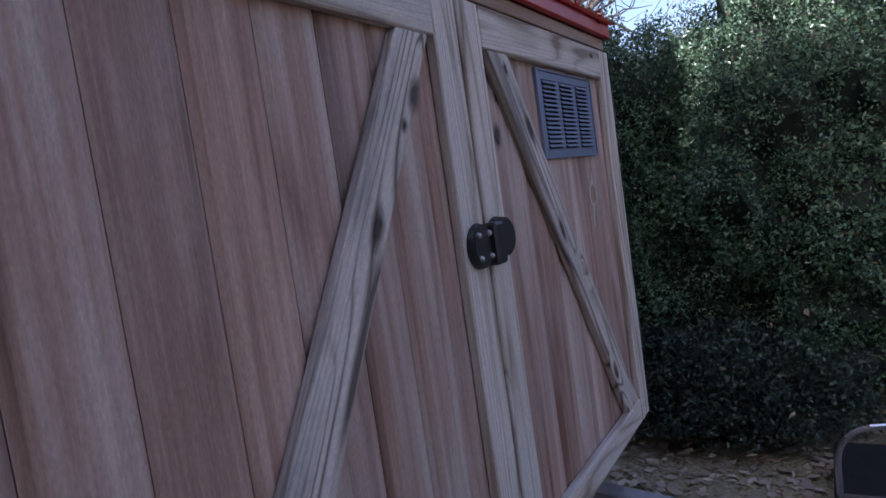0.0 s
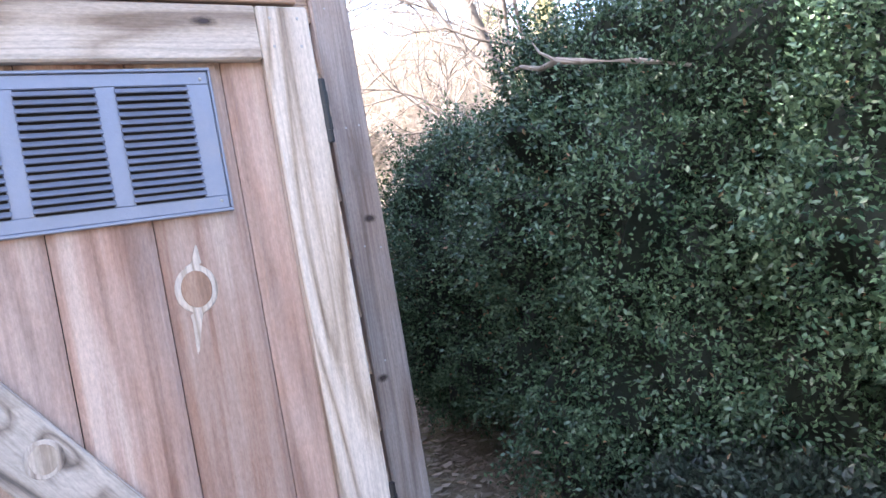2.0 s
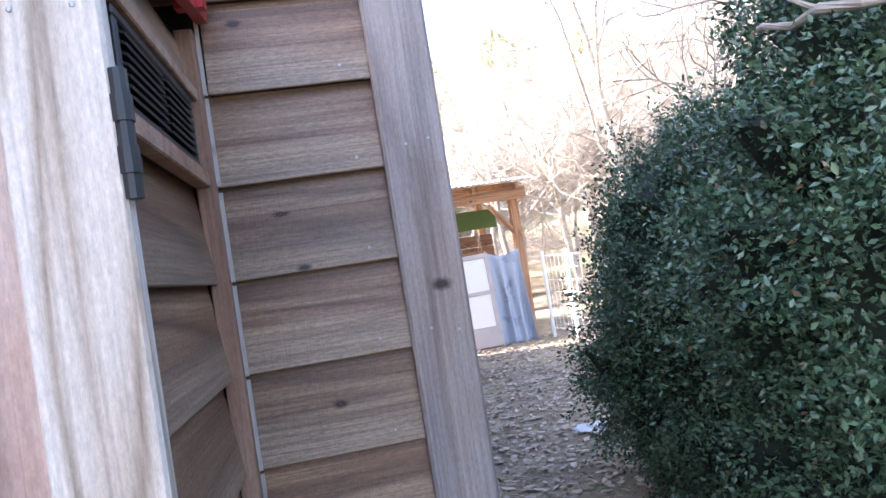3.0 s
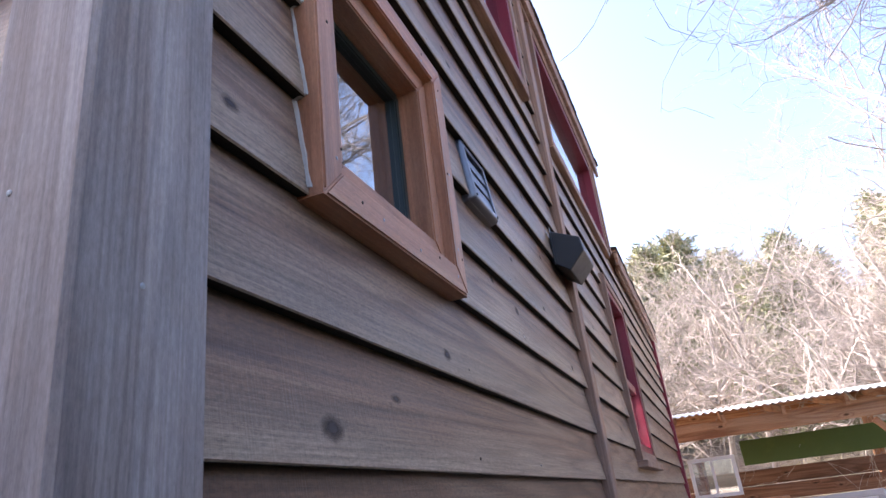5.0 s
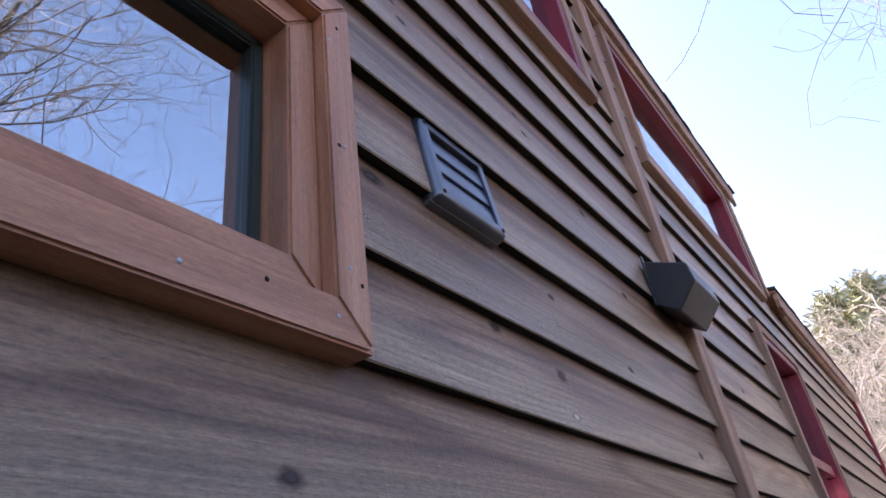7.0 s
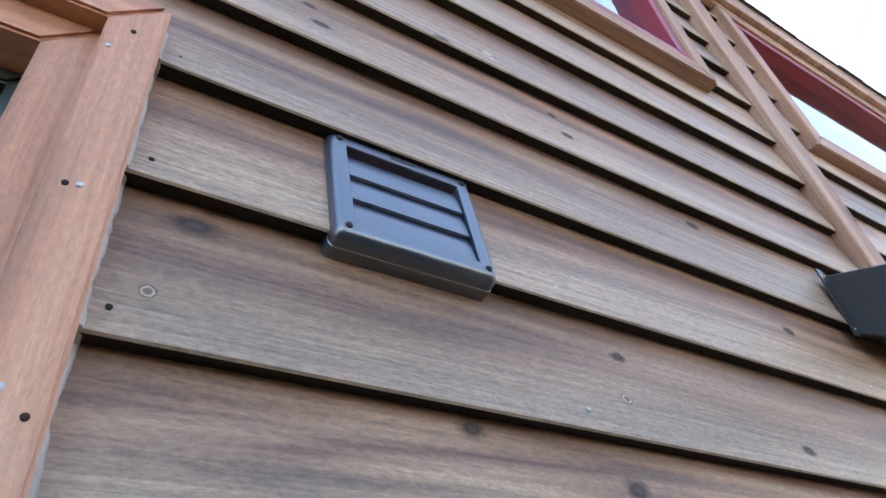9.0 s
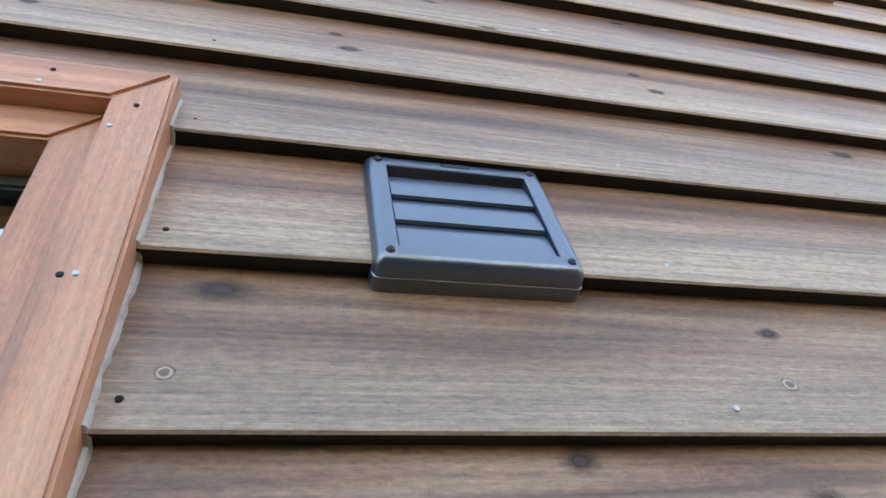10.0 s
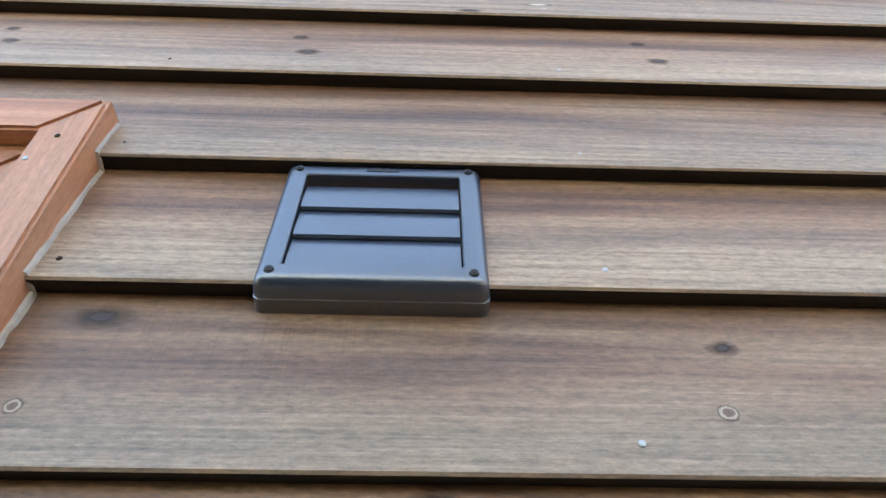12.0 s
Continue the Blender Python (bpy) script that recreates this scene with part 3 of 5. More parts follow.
# knots of the long wall
for y, z, a, b, kind in ((0.867, 2.246, 0.030, 0.016, "dark"), (0.842, 2.165, 0.0075, 0.0075, "ring"), (1.306, 2.168, 0.009, 0.008, "ring"), (1.321, 2.225, 0.016, 0.010, "dark"),
                         (0.953, 2.657, 0.013, 0.008, "dark"), (0.967, 2.616, 0.019, 0.011, "dark"), (1.349, 2.665, 0.013, 0.008, "dark"), (1.361, 2.616, 0.018, 0.010, "dark"),
                         (0.622, 2.659, 0.012, 0.008, "dark"), (0.635, 2.624, 0.015, 0.009, "dark"), (1.103, 2.818, 0.020, 0.009, "dark"), (1.082, 2.79, 0.014, 0.006, "dark"), (1.381, 2.832, 0.016, 0.008, "dark"),
                         (1.238, 2.744, 0.022, 0.006, "pale"), (1.151, 2.7165, 0.02, 0.007, "dark"), (1.112, 2.107, 0.02, 0.013, "dark"), (1.288, 2.072, 0.022, 0.016, "dark"), (1.29, 2.003, 0.016, 0.010, "pale"),
                         (1.599, 2.152, 0.018, 0.010, "dark"), (1.72, 2.36, 0.02, 0.011, "dark"), (0.343, 1.713, 0.03, 0.02, "dark"), (0.523, 1.767, 0.02, 0.008, "dark"), (0.17, 2.03, 0.02, 0.012, "dark"),
                         (1.60, 2.53, 0.022, 0.011, "dark"), (0.72, 1.86, 0.022, 0.014, "dark"), (1.9, 2.02, 0.02, 0.012, "dark"), (2.6, 2.31, 0.022, 0.013, "dark"), (2.9, 1.9, 0.022, 0.013, "dark"), (3.05, 2.5, 0.02, 0.012, "dark")):
    knot(wall_east, y, z, a, b, kind)
# knots of the end wall
for x, z, a, b, kind in ((-0.245, 1.378, 0.017, 0.008, "dark"), (-0.30, 1.79, 0.018, 0.010, "dark"), (-0.27, 1.47, 0.02, 0.007, "dark"), (-0.22, 1.15, 0.018, 0.01, "dark")):
    knot(wall_south, x, z, a, b, kind)


# vertical batten and corner boards on the long wall
def upright(name, y0, y1, z0, z1, x0, x1, material, label):
    m = Matrix(((0, 1, 0, x0), (0, 0, 1, y0), (1, 0, 0, z0), (0, 0, 0, 1)))
    return tagged(part(name, box((0, 0, 0), (z1 - z0, x1 - x0, y1 - y0), 0.003), material, None, "", m), label, "trim", "", "structure")


upright("trim_batten", 2.128, 2.216, BASE_Z, TALL_Z, -0.028, 0.018, M_TRIM, "narrow brown vertical batten on the lapped siding")
upright("trim_corner", TALL_L - 0.05, TALL_L + 0.03, LOW_Z, TALL_Z, -0.028, 0.02, M_TRIM, "brown board at the upper wall's corner")
upright("trim_far_corner", HOUSE_L - 0.1, HOUSE_L + 0.01, BASE_Z, LOW_Z, -0.1, 0.02, M_MAROON, "maroon painted board at the far corner")


def mitred_casing(parent, name, y0, y1, z0, z1, w, x_back, x_front, material, label=""):
    """Four boards with mitred corners round an opening in the long wall."""
    def piece(p):
        bm = bmesh.new()
        a = [bm.verts.new((x_front, y, z)) for y, z in p]
        b = [bm.verts.new((x_back, y, z)) for y, z in p]
        bm.faces.new(a)
        bm.faces.new(b[::-1])
        for i in range(4):
            bm.faces.new((a[i], b[i], b[(i + 1) % 4], a[(i + 1) % 4]))
        bmesh.ops.recalc_face_normals(bm, faces=bm.faces)
        es = [e for e in bm.edges if abs(e.verts[0].co.x - x_front) < 1e-6 and abs(e.verts[1].co.x - x_front) < 1e-6]
        bmesh.ops.bevel(bm, geom=es, offset=0.003, segments=2, affect="EDGES")
        return bm
    g = 0.0006
    quads = [[(y0, z0), (y1, z0), (y1 - w, z0 + w), (y0 + w, z0 + w)], [(y0, z1), (y0 + w, z1 - w), (y1 - w, z1 - w), (y1, z1)],
             [(y0, z0 + g), (y0 + w - g, z0 + w), (y0 + w - g, z1 - w), (y0, z1 - g)], [(y1, z0 + g), (y1, z1 - g), (y1 - w + g, z1 - w), (y1 - w + g, z0 + w)]]
    for i, q in enumerate(quads):
        bm = piece(q)
        # grain runs along local x: turn each piece so that its length is x
        c = Vector((0, (y0 + y1) / 2, (z0 + z1) / 2))
        if i < 2:
            m = Matrix(((0, 1, 0, 0), (1, 0, 0, c.y), (0, 0, 1, c.z), (0, 0, 0, 1)))
        else:
            m = Matrix(((0, 1, 0, 0), (0, 0, 1, c.y), (1, 0, 0, c.z), (0, 0, 0, 1)))
        bm.transform(m.inverted())
        bmesh.ops.recalc_face_normals(bm, faces=bm.faces)
        part(name, bm, material, parent, label, m)


def near_window():
    w = empty("window_1", "small square window in a deep orange-stained wooden casing", "window", "", "structure")
    y0, y1, z0, z1 = WIN
    mitred_casing(w, "casing", y0, y1, z0, z1, 0.048, -0.028, 0.021, M_FRAME)
    mitred_casing(w, "inner_casing", y0 + 0.046, y1 - 0.046, z0 + 0.046, z1 - 0.046, 0.042, -0.075, 0.001, M_FRAME)
    mitred_casing(w, "sash", y0 + 0.086, y1 - 0.086, z0 + 0.086, z1 - 0.086, 0.018, -0.078, -0.042, M_SASH, "dark green window sash")
    pane = part("pane", box((-0.058, y0 + 0.1, z0 + 0.1), (-0.054, y1 - 0.1, z1 - 0.1)), M_GLASS, w, "clear glass mirroring the sky")
    pane.visible_shadow = False
    # smeared caulk bead that follows the laps beside the casing
    for edge, way, seed in ((y1, 1, 3.0), (y0, -1, 8.0)):
        bm = bmesh.new()
        last = None
        for k in range(110):
            z = z0 + 0.012 + (z1 - z0 - 0.016) * k / 109
            lap = max(q for q in LAPS if q <= z + 1e-6)
            face = -0.021 * (z - lap) / LAP_TOP
            wide = 0.0035 + 0.0035 * noise.noise((z * 22, seed, 0)) + 0.0015 * noise.noise((z * 90, seed, 4))
            out = 0.004 + 0.002 * noise.noise((z * 40, seed, 9))
            row = [bm.verts.new(q) for q in ((face - 0.004, edge, z), (face + out, edge, z), (face + out * 0.7, edge + way * wide * 0.6, z), (face - 0.002, edge + way * wide, z))]
            if last:
                for m in range(3):
                    bm.faces.new((last[m], last[m + 1], row[m + 1], row[m]))
            last = row
        bmesh.ops.recalc_face_normals(bm, faces=bm.faces)
        part("caulk_bead", bm, M_CAULK, w, "pale smeared caulk")
    for k, (yn, zn) in enumerate(((0.592, 1.998), (0.674, 2.012), (0.758, 2.003), (0.402, 2.002), (0.465, 2.001), (0.781, 2.415), (0.782, 2.22), (0.773, 2.218), (0.778, 2.062), (0.794, 2.047), (0.701, 2.436), (0.707, 2.455), (0.767, 2.383), (0.353, 2.058), (0.34, 2.039), (0.335, 2.25))):
        nail(w, pose(0.0212, yn, zn, 0, 0, 90), DARK_NAIL if k % 2 else NAIL)
    return w


near_window()


def red_window(name, y0, y1, z0, z1, label, rails=()):
    w = empty(name, label, "window", "", "structure")
    mitred_casing(w, "casing", y0, y1, z0, z1, 0.05, -0.028, 0.02, M_TRIM)
    mitred_casing(w, "sash", y0 + 0.05, y1 - 0.05, z0 + 0.05, z1 - 0.05, 0.04, -0.108, 0.013, M_MAROON, "maroon painted sash")
    for y in rails:
        part("mullion", box((-0.05, y - 0.025, z0 + 0.1), (-0.012, y + 0.025, z1 - 0.1), 0.003), M_MAROON, w)
    pane = part("pane", box((-0.034, y0 + 0.085, z0 + 0.085), (-0.03, y1 - 0.085, z1 - 0.085)), M_GLASS, w)
    pane.visible_shadow = False
    return w


red_window("window_2", *UP1, "high awning window with maroon sash and brown casing")
red_window("window_3", *UP2, "long high window with maroon sash under the eave")
far_window = red_window("window_4", *FAR, "tall sash window with maroon frame and brown casing")
part("meeting_rail", box((-0.06, FAR[0] + 0.1, 2.18), (-0.006, FAR[1] - 0.1, 2.23), 0.003), M_MAROON, far_window)
part("window_sill", box((-0.02, FAR[0] - 0.03, FAR[2] - 0.035), (0.045, FAR[1] + 0.03, FAR[2]), 0.004), M_TRIM, far_window)


def house_roof(name, y0, y1, z_eave, pitch, label):
    """Shingled slope that rises away from the eave, with a fascia under its edge."""
    r = empty(name, label, "roof", "", "structure")
    run = HOUSE_W + 0.2
    up = math.tan(radians(pitch))
    def slab(x0, x1, t0, t1, ya, yb):
        bm = bmesh.new()
        add_box(bm, (x0, ya, 0), (x1, yb, 1))
        for v in bm.verts:
            v.co.z = z_eave + (t1 if v.co.z > 0.5 else t0) + (0.12 - v.co.x) * up
        return bm
    part("deck", slab(-run, 0.043, 0.0, 0.02, y0, y1), M_TRIM, r)
    part("fascia", box((0.0225, y0, z_eave - 0.075), (0.0425, y1, z_eave + 0.008), 0.002), M_TRIM, r, "brown fascia board")
    part("frieze", box((0.0005, y0 + 0.14, z_eave - 0.095), (0.022, y1 - 0.1, z_eave - 0.03), 0.002), M_TRIM, r)
    rnd = random.Random(5)
    # shingle tabs at the drip edge
    y = y0 - 0.03
    while y < y1 + 0.02:
        wd = rnd.uniform(0.10, 0.17)
        part("shingle", slab(-0.25, 0.049 + rnd.uniform(0, 0.006), 0.021, 0.029 + rnd.uniform(0, 0.004), y, min(y + wd - 0.004, y1 + 0.04)), M_SHINGLE, r)
        y += wd
    part("shingle_field", slab(-run, -0.2, 0.021, 0.038, y0 - 0.03, y1 + 0.03), M_SHINGLE, r)
    return r


house_roof("roof_tall", -0.12, TALL_L + 0.1, TALL_Z + 0.01, 9, "dark mossy shingle roof over the tall end")
house_roof("roof_low", TALL_L + 0.12, HOUSE_L + 0.12, LOW_Z + 0.03, 9, "lower dark shingle roof at the rear")
# the room's lack of light is put into the ceiling's colour
tagged(mesh_object("ceiling", box((-HOUSE_W, 0.11, TALL_Z - 0.04), (-0.11, TALL_L, TALL_Z - 0.005)), M_DARK), "ceiling seen through the windows with the unlit room's dark in its colour", "ceiling", "", "structure")
tagged(mesh_object("wall_step", box((-HOUSE_W, TALL_L - 0.08, LOW_Z), (-0.11, TALL_L, TALL_Z)), M_SIDING), "upper wall where the roof steps down", "wall", "", "structure")


# ---- dryer vent with three flaps ----
def dryer_vent():
    v = empty("dryer_vent", "black plastic louvred wall vent with three closed flaps", "wall vent")
    y0, y1, z0, z1 = 0.977, 1.152, 2.256, 2.419
    xb, xf = -0.026, 0.0135
    rim = 0.0195
    # it lies against the slope of the board
    hub = Matrix.Translation((0, 1.06, 2.27))
    v.matrix_basis = hub @ pose(0, 0, 0, 0, -7.2, 0) @ hub.inverted()

    def rounded(x, inset, radius, drop=0.0):
        """One ring of the moulded frame: a rectangle with rounded corners, at depth x."""
        pts = []
        for k, (cy, cz) in enumerate(((y1, z1), (y0, z1), (y0, z0), (y1, z0))):
            cy += (-1 if cy == y1 else 1) * (inset + radius)
            cz += -(inset + radius) if cz == z1 else inset + radius - drop
            for m in range(6):
                a = math.radians(90 * k + 18 * m)
                pts.append((x, cy + radius * math.cos(a), cz + radius * math.sin(a)))
        return pts

    # moulded frame: sloped sides, rolled outer edge, flat rim, recess
    bm = bmesh.new()
    steps = ((xb, -0.0012, 0.007), (-0.005, -0.0010, 0.007), (-0.0045, -0.0004, 0.007), (0.0035, 0.0, 0.007), (0.0085, 0.0014, 0.007), (0.0118, 0.0038, 0.006), (0.0131, 0.0065, 0.006), (xf, 0.0090, 0.005), (xf, rim - 0.001, 0.002), (xf - 0.001, rim, 0.0015), (-0.012, rim + 0.0005, 0.0015))
    rings = [[bm.verts.new(q) for q in rounded(*st)] for st in steps]
    for a, b in zip(rings, rings[1:]):
        for k in range(len(a)):
            m = (k + 1) % len(a)
            bm.faces.new((a[k], a[m], b[m], b[k]))
    bmesh.ops.recalc_face_normals(bm, faces=bm.faces)
    for fc in bm.faces:
        fc.smooth = True
    part("vent_frame", bm, M_VENT, v).data.set_sharp_from_angle(angle=radians(38))
    iy0, iy1, iz0, iz1 = y0 + rim, y1 - rim, z0 + rim, z1 - rim
    # near-black sheet paints the shade in the gaps between the flaps
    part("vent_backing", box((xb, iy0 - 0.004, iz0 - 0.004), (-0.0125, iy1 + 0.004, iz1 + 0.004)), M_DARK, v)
    step = (iz1 - iz0 - 0.009) / 3
    for i in range(3):
        zb = iz0 + 0.001 + i * step
        # bowed flap whose lower lip lies over the one below
        bow = [(0.0100 - 0.0042 * (q / 7) ** 2.2, 0.0012 + (step - 0.0014) * q / 7) for q in range(8)]
        prof = bow[::-1] + [(0.008, 0.0004), (0.004, 0.001), (-0.001, step * 0.5), (0.002, step - 0.0002)]
        flap = part("vent_flap", prism(prof, iy1 - iy0 - 0.003, "y"), M_VENT, v, "", Matrix.Translation((0.0, iy0 + 0.0015, zb)))
        for fc in flap.data.polygons:
            fc.use_smooth = True
        flap.data.set_sharp_from_angle(angle=radians(30))
    for y in (y0 + 0.012, y1 - 0.012):
        for z in (z0 + 0.012, z1 - 0.011):
            bm = bmesh.new()
            bmesh.ops.create_cone(bm, cap_ends=True, segments=14, radius1=0.0042, radius2=0.0032, depth=0.0022)
            screw = part("screw", bm, M_BLACKMETAL, v, "", Matrix.Translation((xf + 0.0006, y, z)) @ pose(0, 0, 0, 0, 90, 0))
            bm = bmesh.new()
            bmesh.ops.create_cone(bm, cap_ends=True, segments=8, radius1=0.002, radius2=0.002, depth=0.002)
            # dark disc painted as the shade of the screw's recess
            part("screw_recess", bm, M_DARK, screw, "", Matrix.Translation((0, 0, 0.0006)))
    # raised maker's mark as plain bars
    bm = bmesh.new()
    for i in range(7):
        add_box(bm, (xf - 0.0004, 1.049 + i * 0.0042, z1 - 0.0135), (xf + 0.0005, 1.0532 + i * 0.0042, z1 - 0.0095 + (0.002 if i in (0, 3) else 0)))
    part("raised_mark", bm, M_BLACKMETAL, v)
    return v


dryer_vent()


def hood_vent():
    v = empty("exhaust_hood", "dark metal exhaust hood jutting from the siding", "exhaust hood")
    y0, y1 = 1.922, 2.128
    profile = [(-0.004, 2.40), (0.05, 2.362), (0.108, 2.425), (0.10, 2.478), (-0.004, 2.526)]
    shell = prism(profile, y1 - y0, "y")
    bmesh.ops.bevel(shell, geom=list(shell.edges), offset=0.003, segments=1, affect="EDGES")
    part("hood_body", shell, M_BLACKMETAL, v, "", Matrix.Translation((0, y0, 0)))
    part("flange", box((0.0005, y0 - 0.018, 2.392), (0.0032, y0 - 0.0005, 2.534)), M_BLACKMETAL, v)
    for z in (2.405, 2.52):
        nail(v, pose(0.0035, y0 - 0.01, z, 0, 0, 90))
    return v


hood_vent()

# ---- storage box on the tongue: doors, side wall, red roof ----
BOX_X0, BOX_X1, BOX_Y = -2.335, -0.343, -0.52
SEAM = -1.333


def box_side():
    w = tagged(mesh_object("wall_box_side", box((-0.46, BOX_Y + 0.06, 0.5), (-0.402, -0.0, 1.70)), M_DARK), "short side wall of lapped cedar on the storage box", "wall", "", "structure")
    for z in [q for q in LAPS if 0.46 < q < 1.60] + [1.673]:
        shaded_underside(part("siding_board", prism(lap_profile(0, LAP_TOP if z < 1.6 else 0.085), 0.488), M_SIDING, w, "", east(-0.018, z, -0.376)))
    g = empty("side_grille", "dark louvred metal grille in a wooden surround", "wall vent")
    yA, yB, zA, zB = -0.42, -0.075, 1.545, 1.652
    bm = bmesh.new()
    add_box(bm, (-0.378, yA, zA), (-0.368, yB, zA + 0.012), 0.002)
    add_box(bm, (-0.378, yA, zB - 0.012), (-0.368, yB, zB), 0.002)
    add_box(bm, (-0.378, yA, zA + 0.0121), (-0.3682, yA + 0.014, zB - 0.0121), 0.002)
    add_box(bm, (-0.378, yB - 0.014, zA + 0.0121), (-0.3682, yB, zB - 0.0121), 0.002)
    part("grille_frame", bm, M_BLACKMETAL, g)
    # near-black sheet for the shade behind the side louvres
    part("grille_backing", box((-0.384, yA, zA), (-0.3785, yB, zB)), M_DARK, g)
    for i in range(7):
        z = zA + 0.016 + i * 0.011
        for a, b in ((yA + 0.02, (yA + yB) / 2 - 0.008), ((yA + yB) / 2 + 0.008, yB - 0.02)):
            part("louvre", prism([(-0.378, 0.006), (-0.377, 0.009), (-0.364, 0.002), (-0.365, -0.001)], b - a, "y"), M_BLACKMETAL, g, "", Matrix.Translation((0, a, z)))
    for z0, z1 in ((zA - 0.026, zA - 0.001), (zB + 0.001, zB + 0.02)):
        part("surround_board", box((-0.384, yA - 0.02, z0), (-0.362, yB + 0.03, z1), 0.002), M_TRIM, g)
    return w


box_side()
tagged(mesh_object("wall_box_far_side", box((-2.33, BOX_Y + 0.02, 0.5), (-2.27, 0.0, 1.70)), M_SIDING), "far side wall of the storage box", "wall", "", "structure")
tagged(mesh_object("box_floor", box((-2.33, BOX_Y + 0.02, 0.44), (-0.37, 0.0, 0.50)), M_POST), "wooden floor of the storage box", "floor", "", "structure")
inner = Matrix(((0, 0, 1, -0.3885), (0, 1, 0, -0.0265), (1, 0, 0, 0.5), (0, 0, 0, 1)))
tagged(part("trim_inside_corner", box((0, 0, 0), (1.275, 0.034, 0.028), 0.002), M_TRIM, None, "", inner), "slim brown post in the inside corner", "trim", "", "structure")


def caulk_lines():
    """Smears of caulk where the boards meet the inside-corner post."""
    for z in [q for q in LAPS if 0.5 < q < 1.75]:
        bm = prism([(0.0, 0.0), (0.004, 0.002), (0.001, 0.145), (-0.003, 0.145)], 0.006)
        part("caulk_smear", bm, M_CAULK, wall_south, "", Matrix(((-1, 0, 0, -0.354), (0, -1, 0, -0.001), (0, 0, 1, z), (0, 0, 0, 1))))


caulk_lines()


def vertical(x0, x1, z0, z1, y_back):
    """Local frame for an upright board on the doors: local x up, y outward (-y), z along +x."""
    return Matrix(((0, 0, 1, x0), (0, -1, 0, y_back), (1, 0, 0, z0), (0, 0, 0, 1)))


def box_door(name, x0, x1, lean, label):
    """lean: +1 when the brace falls to the right."""
    d = empty(name, label, "door", "doors of the storage box", "structure")
    z0, z1, sw = 0.505, 1.66, 0.086
    rnd = random.Random(name)
    # boards
    n = 7 if lean > 0 else 8
    inner0, inner1 = x0 + 0.01, x1 - 0.01
    wd = (inner1 - inner0) / n
    for i in range(n):
        a, b = inner0 + i * wd, inner0 + (i + 1) * wd
        t = 0.019 + rnd.uniform(-0.001, 0.001)
        prof = [(0.0, 0.0), (0.011, 0.0), (t - 0.001, 0.011), (t + 0.001, 0.024), (t + 0.001, wd - 0.024), (t - 0.001, wd - 0.011), (0.011, wd - 0.0015), (0.0, wd - 0.0015)]
        part("board", prism(prof, z1 - z0 - 0.01), M_DOOR, d, "", vertical(a, b, z0, z1, BOX_Y + 0.015) @ Matrix.Translation((0.005, 0, 0)))
    yb = BOX_Y + 0.015 - 0.0205
    part("stile", box((0, 0, 0), (z1 - z0, 0.022, sw), 0.003), M_STILE, d, "", vertical(x0, 0, z0, 0, yb))
    part("stile", box((0, 0, 0), (z1 - z0, 0.022, sw), 0.003), M_STILE, d, "", vertical(x1 - sw, 0, z0, 0, yb))
    for za, zb in ((1.575, z1), (z0, z0 + 0.072)):
        part("rail", box((0, 0, 0), (x1 - x0 - 2 * sw - 0.002, 0.022, zb - za), 0.003), M_STILE, d, "", south(x1 - sw - 0.001, za, yb))
    # diagonal brace, cut to sit between the rails
    top, bottom = 1.574, z0 + 0.073
    w = 0.098
    if lean > 0:
        a, b = x0 + sw + 0.022, x1 - sw - 0.135
    else:
        a, b = x1 - sw - 0.022 - w, x0 + sw + 0.04
    quad = [(a, top), (a + w, top), (b + w * 1.2, bottom), (b, bottom)]
    bm = bmesh.new()
    f = [bm.verts.new((x, yb - 0.021, z)) for x, z in quad]
    g = [bm.verts.new((x, yb - 0.0005, z)) for x, z in quad]
    bm.faces.new(f)
    bm.faces.new(g[::-1])
    for i in range(4):
        bm.faces.new((f[i], g[i], g[(i + 1) % 4], f[(i + 1) % 4]))
    bmesh.ops.recalc_face_normals(bm, faces=bm.faces)
    bmesh.ops.bevel(bm, geom=list(bm.edges), offset=0.0025, segments=1, affect="EDGES")
    direction = Vector((b - a, 0, bottom - top)).normalized()
    across = Vector((0, -1, 0)).cross(direction)
    m = Matrix((( direction.x, 0, -across.x, a), (0, -1, 0, yb), (direction.z, 0, -across.z, top), (0, 0, 0, 1)))
    bm.transform(m.inverted())
    bmesh.ops.recalc_face_normals(bm, faces=bm.faces)
    part("brace", bm, M_BRACE, d, "grey diagonal brace", m)
    for x in (x1 - sw + 0.02, x1 - 0.02) if lean > 0 else (x0 + 0.02, x0 + sw - 0.02):
        for z in (1.595, 1.64):
            nail(d, pose(x, yb - 0.0222, z))
    # hinges on the outer edge
    hx = x1 + 0.004 if lean > 0 else x0 - 0.004
    for z in (1.437, 0.75):
        bm = bmesh.new()
        tube_into(bm, [(hx, yb - 0.016, z), (hx, yb - 0.016, z + 0.105)], [0.0075, 0.0075], 10)
        h = part("hinge", bm, M_BLACKMETAL, d, "black barrel hinge")
        for q in (0.02, 0.062):
            bm = bmesh.new()
            tube_into(bm, [(hx, yb - 0.016, z + q), (hx, yb - 0.016, z + q + 0.022)], [0.0088, 0.0088], 10)
            part("knuckle", bm, M_BLACKMETAL, h)
    return d


DOOR_1 = box_door("door_1", SEAM + 0.006, BOX_X1, 1, "plank door of pinkish cedar with pale frame and diagonal brace")
DOOR_2 = box_door("door_2", SEAM - 0.006 - (BOX_X1 - SEAM - 0.006), SEAM - 0.006, -1, "plank door of pinkish cedar with grey diagonal brace")


